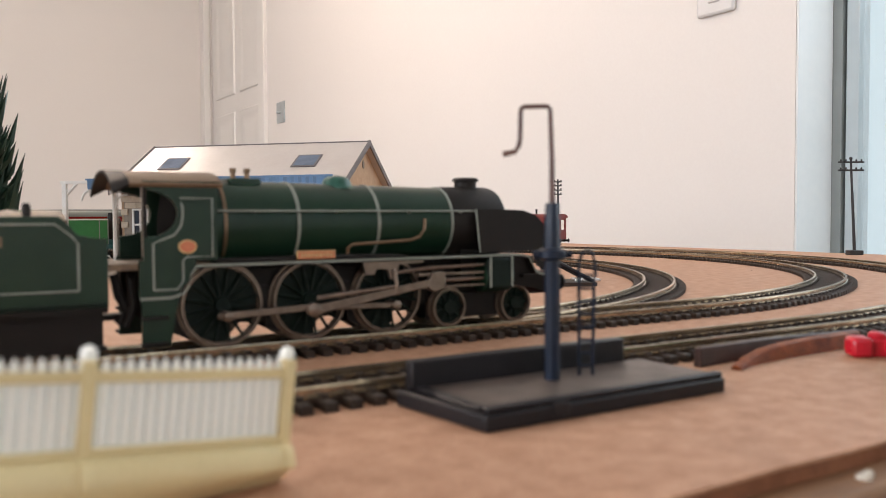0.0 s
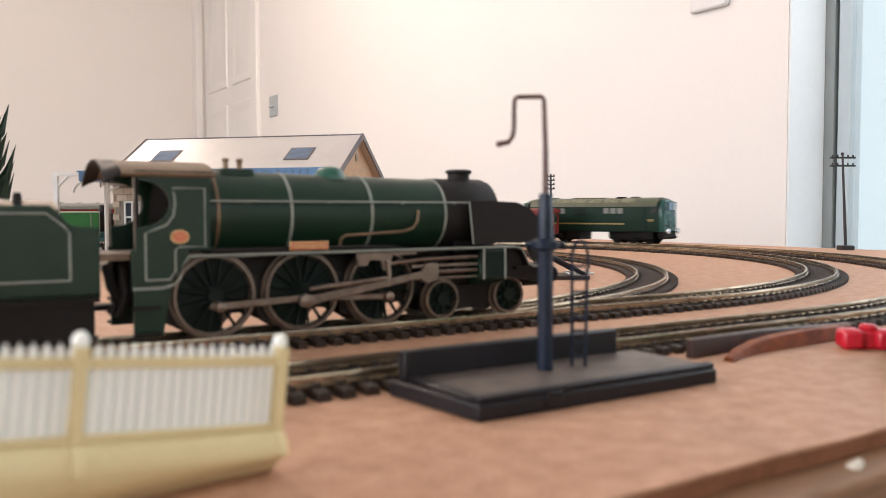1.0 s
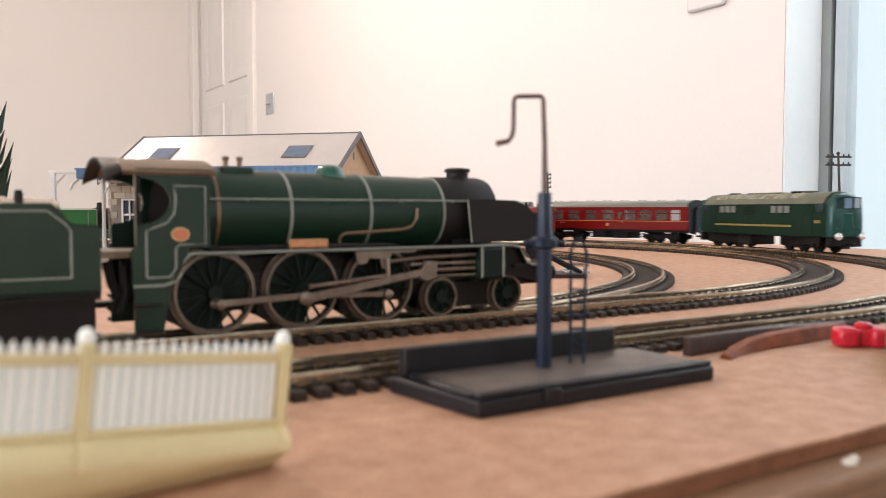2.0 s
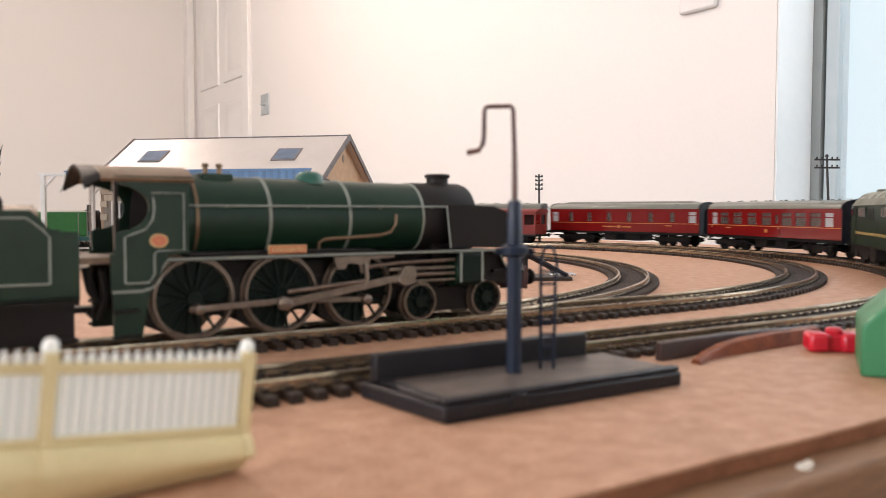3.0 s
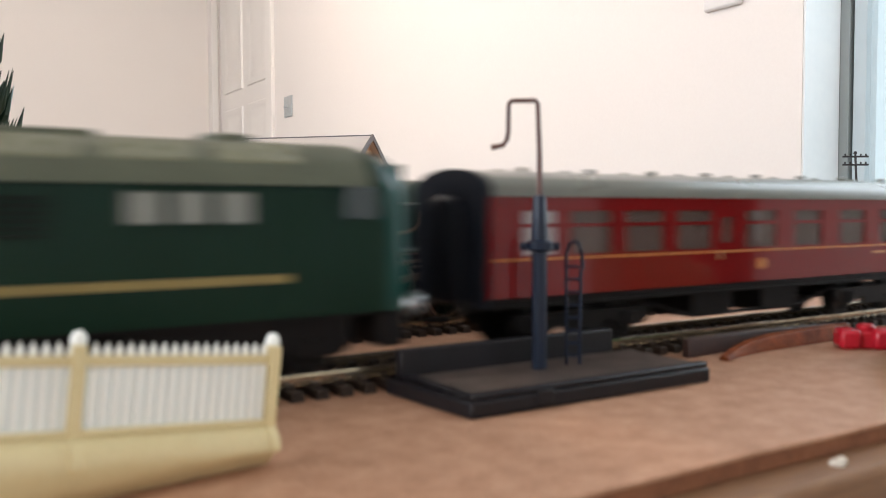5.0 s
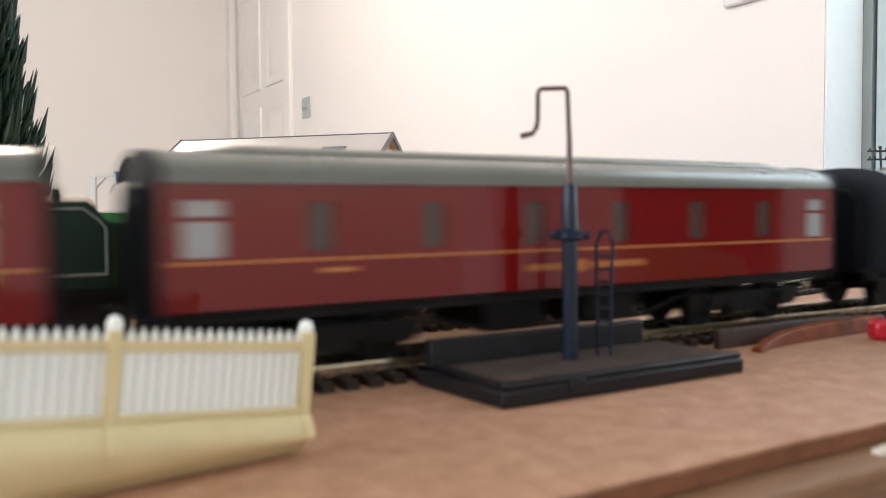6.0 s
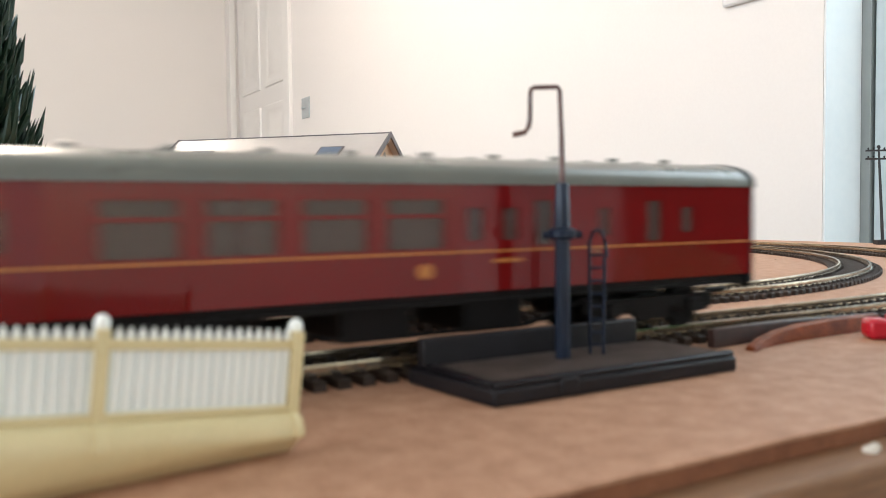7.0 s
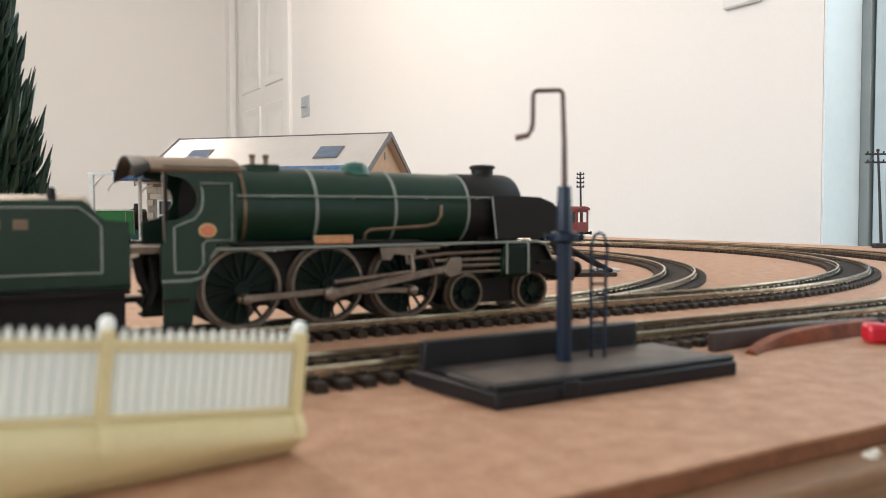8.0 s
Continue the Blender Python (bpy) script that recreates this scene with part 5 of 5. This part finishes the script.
def fir(at, height, radius):
    t = thing("fir_tree", "dark green plastic model fir tree with pale tips", "tree", at)
    part("trunk", Mesh().tube([(0, 0, 0), (1, 0, height * 0.3), (0, 1, height * 0.7), (0, 0, height * 0.97)], [5, 4, 2.2, 0.5], 10), BARK, t)
    part("foot", Mesh().lathe([(13, 0), (13, 1.4), (6, 3)], 16), BARK, t)
    rnd = random.Random(5)
    crown, tips = Mesh(), Mesh()
    for i in range(1700):
        f = rnd.random() ** 0.85
        z = 26 + f * (height - 34)
        a = rnd.uniform(0, 6.283)
        reach = radius * (1 - f) ** 0.62 * rnd.uniform(0.35, 1.05) + 2
        ln = rnd.uniform(14, 30) * (1 - 0.35 * f)
        lean = rnd.uniform(0.15, 0.5)
        c, s = math.cos(a), math.sin(a)
        p0 = (c * reach * 0.72, s * reach * 0.72, z - ln * 0.35)
        p1 = (c * reach * 0.92, s * reach * 0.92, z + ln * 0.15)
        p2 = (c * (reach + ln * 0.06), s * (reach + ln * 0.06), z + ln * (1 - lean * 0.3))
        wd = rnd.uniform(1.2, 2.7)
        (tips if rnd.random() < 0.035 and f > 0.3 else crown).tube([p0, p1, p2], [wd * 0.8, wd, 0.15], 5)
    part("crown", crown, NEEDLE, t, "spiky dark green foliage")
    part("tip_blades", tips, NEEDLE_TIP, t, "pale bluish blades")
    return t


fir(at_mm(12, 600), 240, 48)


def telegraph_pole(at, lean):
    p = thing("telegraph_pole", "black model telegraph pole with two cross arms", "pole", at, group="telegraph poles")
    part("base", Mesh().box(-7, 7, -6, 6, 0.02, 5), POLE, p, "", 0.6)
    part("pole", Mesh().tube([(0, 0, 4), (-1.2 * lean, 0, 55), (-2.4 * lean, 0, 103)], [1.7, 1.4, 1.1], 10), POLE, p)
    part("cap", Mesh().lathe([(1.9, 101.4), (1.6, 103.6), (0.3, 104.4)], 12, at=(-2.4 * lean, 0, 0)), POLE, p)
    for z in (89.0, 97.6):
        arm = part("cross_arm", Mesh().box(-13.5 - 2.2 * lean, 13.5 - 2.2 * lean, -1.2, 1.2, z, z + 1.9), POLE, p)
        for x in (-11, -5.5, 5.5, 11):
            part("insulator", Mesh().lathe([(0.5, z + 1.9), (1.0, z + 2.4), (0.9, z + 3.8), (0.3, z + 4.2)], 8, at=(x - 2.2 * lean, 0, 0)), POLE, arm)
    return p


telegraph_pole(at_mm(841, 509.5, 0, -32), 2.2)


def short_pole(at):
    p = thing("telegraph_pole", "short black model telegraph pole with four stubby arms", "pole", at, group="telegraph poles")
    part("base", Mesh().box(-6, 6, -6, 6, 0.02, 4), POLE, p, "", 0.6)
    part("pole", Mesh().tube([(0.6, 0, 4), (-0.8, 0, 90)], [1.6, 1.1], 10), POLE, p)
    for z in (70, 75.5, 81, 86):
        arm = part("cross_arm", Mesh().box(-5.6, 4.2, -1, 1, z, z + 1.6), POLE, p)
        for x in (-4.6, 3.2):
            part("insulator", Mesh().lathe([(0.9, z + 1.6), (0.8, z + 3), (0.3, z + 3.3)], 8, at=(x, 0, 0)), POLE, arm)
    return p


short_pole(at_mm(690, 815, 0, -41))

# ---- near the edge: fence, water crane, loose pieces ----
FENCE_LONG, BAY, FENCE_TURN, FENCE_TILT = 120.0, 30.4, 7.6, 6.2
fence = thing("platform_fence", "white picket fence on a cream plinth at the board's edge", "fence", at_mm(46.5, 123.6, -1.4, FENCE_TURN) @ pose(0, 0, 0, 0, FENCE_TILT, 0))
foot = math.tan(radians(FENCE_TILT))
part("plinth_lip", Mesh().box(-FENCE_LONG, 0.8, -1.5, 0.9, 8.2, 9.3), FENCE_CREAM, fence, "cream ledge", 0.3)
def plinth_line(x, out=0.0):
    """The bulging front of the plinth, from the ledge down and back under itself to the board."""
    low = x * foot + 1.5
    turn = low + 2.6
    return [(x, -1.5 - out, 8.2), (x, -2.2 - out, 7.8), (x, -2.9 - out, 7.1), (x, -3.4 - out, 6.2), (x, -3.7 - out, 5.2), (x, -3.7 - out, 4.4 + 0.2 * low), (x, -3.4 - out, 3.6 + 0.5 * low), (x, -2.8 - out, turn + 0.2), (x, -2.0 - out, turn - 0.6), (x, 0.4 - out, low)]


part("plinth", Mesh().loft([plinth_line(x) + [(x, 1.4, x * foot + 1.5), (x, 1.4, 8.2), (x, -0.8, 8.2)] for x in [0.7 - i * 12.07 for i in range(11)]]), FENCE_CREAM, fence, "cream moulded bulging plinth")
part("top_rail", Mesh().box(-FENCE_LONG, 0.8, -1.15, -0.72, 18.2, 19.8), FENCE_CREAM, fence, "cream top rail", 0.15)
pale = Mesh().plate([(-0.56, 8), (0.56, 8), (0.56, 20.5), (0, 21.6), (-0.56, 20.5)], "y", -0.7, -0.32).data("picket", FENCE_WHITE, 0)
x = -1.7
while x > -FENCE_LONG:
    part("picket", pale, None, fence).matrix_local = at_mm(x, 0, 0)
    x -= 1.65
part("back_panel", Mesh().box(-FENCE_LONG, 0, -0.31, 0.1, 8.2, 19.2), FENCE_BACK, fence, "thin white backing")
for i in range(6):
    rib = [(0, y, z) for _, y, z in plinth_line(-i * BAY, 0.5)[:6]]
    inner = [(0, y + 1.2, z) for _, y, z in reversed(rib)]
    post = part("post", Mesh().plate([(y, z) for _, y, z in rib + inner], "x", -0.85, 0.85).box(-0.9, 0.9, -1.8, 1.0, 8.0, 21.2), FENCE_CREAM, fence, "cream post", 0.3, at_mm(-i * BAY, 0))
    part("knob", Mesh().lathe([(0.8, 20.9), (1.1, 21.3), (1.2, 21.9), (0.9, 22.8), (0.25, 23.2)], 14), FENCE_WHITE, post, "round white knob")


def water_crane():
    c = thing("water_crane", "blue-black model water crane with brown spout on a coaling base", "water crane")
    part("base", Mesh().loft([[(91.6, 129.5, z), (161.4, 129.5, z), (161.4, 160.5, z), (88.8, 160.5, z)] for z in (0.02, 3.6)]), CRANE_BASE, c, "", 0.6)
    part("kerb", Mesh().box(92.0, 161, 129.9, 132.6, 3.6, 4.9).box(91.6, 94.6, 132.6, 157, 3.6, 4.6), CRANE_BASE, c, "", 0.5)
    part("floor", Mesh().box(94.7, 161, 132.7, 156.8, 3.6, 4.2), CRANE_FLOOR, c, "dusty grey-brown floor")
    part("back_wall", Mesh().box(91.0, 155.5, 157, 160.2, 3.6, 10.2), CRANE_BASE, c, "", 0.5)
    part("notch", Mesh().box(108, 112.5, 128.9, 129.6, 1.2, 4.2), CRANE_BASE, c, "", 0.3)
    px, py = 123.7, 148.3
    part("column", Mesh().lathe([(1.85, 4.1), (1.8, 20), (1.8, 31.5), (1.95, 33.8), (1.95, 36), (1.6, 44.8), (1.5, 45.2), (0.8, 45.3)], 8, at=(px, py, 0)), CRANE, c, "eight-sided column")
    part("collar", Mesh().lathe([(2.3, 32), (3.3, 32.6), (3.3, 34.2), (2.3, 34.8)], 16, at=(px, py, 0)), CRANE, c)
    for s in (-1, 1):
        part("valve_stub", Mesh().tube([(px + 2 * s * 0.845, py - 2 * s * 0.534, 33.2), (px + 4.6 * s * 0.845, py - 4.6 * s * 0.534, 33.2)], [1.0, 0.9], 10), CRANE, c)
    u = Vector((-0.845, 0.534, 0))
    o = Vector((px, py, 0))

    def at_u(d, z):
        p = o + u * d
        return (p.x, p.y, z)
    bend = [at_u(0, 44), at_u(0.1, 56), at_u(0.45, 66.4), at_u(0.6, 67.1), at_u(1.2, 67.5), at_u(6.5, 67.4), at_u(7.1, 67.0), at_u(7.3, 66.2), at_u(7.4, 60), at_u(7.7, 58.4), at_u(8.6, 57.1), at_u(11.4, 56.5)]
    part("pipe", Mesh().tube(bend[:4], [0.75, 0.62, 0.56, 0.54], 10), PIPE_BROWN, c, "thin upright pipe")
    part("spout", Mesh().tube(bend[3:], [0.54, 0.54, 0.55, 0.55, 0.55, 0.57, 0.6, 0.64, 0.7], 10), PIPE_BROWN, c, "brown bent spout")
    lx, ly = 133.7, 147.8
    lad = part("ladder", Mesh().tube([(lx - 1.6 * 0.845, ly + 1.6 * 0.534, 4), (lx - 1.4, ly + 1, 31), (lx - 0.6, ly + 0.6, 33.6), (lx + 0.4, ly, 34.2), (lx + 1.4, ly - 0.5, 33.6), (lx + 2, ly - 0.8, 31), (lx + 2.4, ly - 0.8, 27.5)], 0.4, 8), CRANE, c)
    part("ladder_rail", Mesh().tube([(lx + 1.6 * 0.845, ly - 1.6 * 0.534, 4), (lx + 1.9 * 0.845, ly - 1.0, 27.5)], 0.4, 8), CRANE, lad)
    for i in range(8):
        z = 6.4 + i * 3.1
        part("rung", Mesh().tube([(lx - 1.45, ly + 0.9, z), (lx + 1.45, ly - 0.9, z)], 0.34, 8), CRANE, lad)
    return c


water_crane()

solid("plastic_strip", Mesh().loft([[(182, 154.2, 0.02), (182, 157, 0.02), (182, 157, 5.4), (182, 154.6, 5.4)], [(216, 157, 0.02), (216, 160, 0.02), (216, 160, 5.0), (216, 157.6, 5.0)], [(268, 160.2, 0.02), (268, 161.6, 0.02), (268, 161.6, 3.4), (268, 160.6, 3.4)]]), RUST_DARK, "dark brown plastic strip lying along the track", "strip", bevel=0.4)
curve = [(187, 146, 0.6), (194, 149, 1.6), (203, 150.6, 3.0), (214, 151.6, 3.8), (232, 152.4, 4.2), (256, 153.4, 4.0)]
solid("rusty_strip", Mesh().loft([[(x, y - 1.6, 0.02), (x, y + 2.4, 0.02), (x, y + 1.6, z + 0.8), (x, y - 0.8, z + 0.4)] for x, y, z in curve]), RUST, "orange-brown curved plastic moulding on the board", "strip", bevel=0.3)

knob = thing("red_track_clip", "bright red plastic knobbed clip lying on the board", "clip", at_mm(239.5, 138, 0, -40))
part("body", Mesh().box(-6.5, 6.5, -2.2, 2.2, 0.02, 5.4), RED_PLASTIC, knob, "", 0.8)
for x in (-4.8, 4.8):
    part("lobe", Mesh().box(x - 3.2, x + 3.2, -4.0, 4.0, 0.02, 6.0), RED_PLASTIC, knob, "", 1.4)

part("stud", Mesh().lathe([(2.4, 5.2), (2.6, 5.6), (2.6, 6.6), (2.0, 7.3), (0.4, 7.5)], 16, at=(0.6, 0.8, 0)), RED_PLASTIC, knob)

block = thing("green_block", "smooth green plastic moulded block with sloping shoulder", "block", at_mm(212, 116, 0, -57.7))
part("moulding", Mesh().plate([(2, 0.02), (70, 0.02), (70, 25), (14, 21.6), (9, 20.4), (2.4, 13.6), (2, 12.4)], "y", -5, 30), GREEN_PLASTIC, block, "", 0.8)

# ---- the moving train ----
open_windows = [(x, x + 15, 25.4, 36.6) for x in (62.5, 42.5, 22.5, -7.5, -31, -55.4, -79)] + [(82, 92.5, 25.4, 36.6), (-94.5, -85, 25.4, 36.6), (13.5, 18.5, 27, 34.6)]
coach_open = coach("maroon model coach with a row of wide windows and grey roof", open_windows, (16, -98), (), (-84, -60, -36, -12, 12, 36, 60, 84), False, 0.0, -68.0)
coach_mail = coach("maroon model coach with few small windows and raised roof", [(90.5, 99, 25.4, 36.8), (-99, -90.5, 25.4, 36.8)] + [(x - 3, x + 3, 26, 36.4) for x in (70, 42.6, 14, -14, -42.6, -70.6)], (), (), (), True)
brake_windows = [(x, x + 14.8, 25.4, 36.6) for x in (61.6, 41.6, 21.4, 1.7)] + [(92, 96.6, 27.2, 34.8), (-9, -4.4, 27, 34.6), (-19, -14.6, 27, 34.6), (-30.4, -24.2, 25.4, 36.4), (-48.6, -45, 27.2, 34.4), (-67.2, -61.8, 25.4, 36.2), (-79, -74.8, 27.6, 34.4)]
coach_brake = coach("maroon model brake coach with four large windows", brake_windows, (-47,), (), (-80, -60, -40, -20, 0, 20, 40, 60, 80), False, 7.0, -20.0)
engine = diesel()

FRONT = [(0.0, -0.961), (0.6, -0.811), (1.2, -0.669), (2.4, -0.360), (3.5, -0.077), (4.2, 0.120), (4.75, 0.288), (5.3, 0.464), (6.0, 0.678), (6.5, 0.814), (7.0, 0.940), (7.5, 1.055), (8.0, 1.165)]


def front_at(t):
    """Metres run by the train's nose past the end of the curve, smooth in time."""
    n = len(FRONT)
    i = max(k for k in range(n - 1) if FRONT[k][0] <= t + 1e-9)
    (t0, s0), (t1, s1) = FRONT[i], FRONT[i + 1]

    def slope(k):
        a, b = FRONT[max(k - 1, 0)], FRONT[min(k + 1, n - 1)]
        return (b[1] - a[1]) / (b[0] - a[0])
    h = t1 - t0
    u = (t - t0) / h
    return (2 * u ** 3 - 3 * u * u + 1) * s0 + (u ** 3 - 2 * u * u + u) * h * slope(i) + (3 * u * u - 2 * u ** 3) * s1 + (u ** 3 - u * u) * h * slope(i + 1)


def on_track(s):
    """A point of the outer track, s metres past the end of the curve, running clockwise."""
    r, cx, cy = R_OUT / 1000, CX / 1000, CY / 1000
    if s >= 0:
        return Vector((cx - s, cy - r))
    if s > -math.pi * r:
        a = -math.pi / 2 - s / r
        return Vector((cx + r * math.cos(a), cy + r * math.sin(a)))
    return Vector((cx - (-s - math.pi * r), cy + r))


def motions():
    times = [i * 0.2 for i in range(41)]
    for (body, front, back), middle, a, b in ((engine, 0.093, 0.054, -0.058), (coach_open, 0.3135, 0.068, -0.068), (coach_mail, 0.5395, 0.068, -0.068), (coach_brake, 0.7655, 0.068, -0.068)):
        rows, yaws = [], {front: [], back: []}
        for t in times:
            s = front_at(t) - middle
            p, q = on_track(s + a), on_track(s + b)
            d = (p - q).normalized()
            yaw = math.degrees(math.atan2(d.y, d.x))
            c = q + (p - q) * (-b / (a - b))
            rows.append((t, pose(c.x, c.y, RAIL_TOP / 1000, 0, 0, yaw)))
            for piece, off in ((front, a), (back, b)):
                e = (on_track(s + off + 0.012) - on_track(s + off - 0.012)).normalized()
                turn = (math.degrees(math.atan2(e.y, e.x)) - yaw + 180) % 360 - 180
                yaws[piece].append((t, pose(off, 0, 0, 0, 0, turn)))
        walk(body, rows)
        for piece in (front, back):
            walk(piece, yaws[piece])


motions()
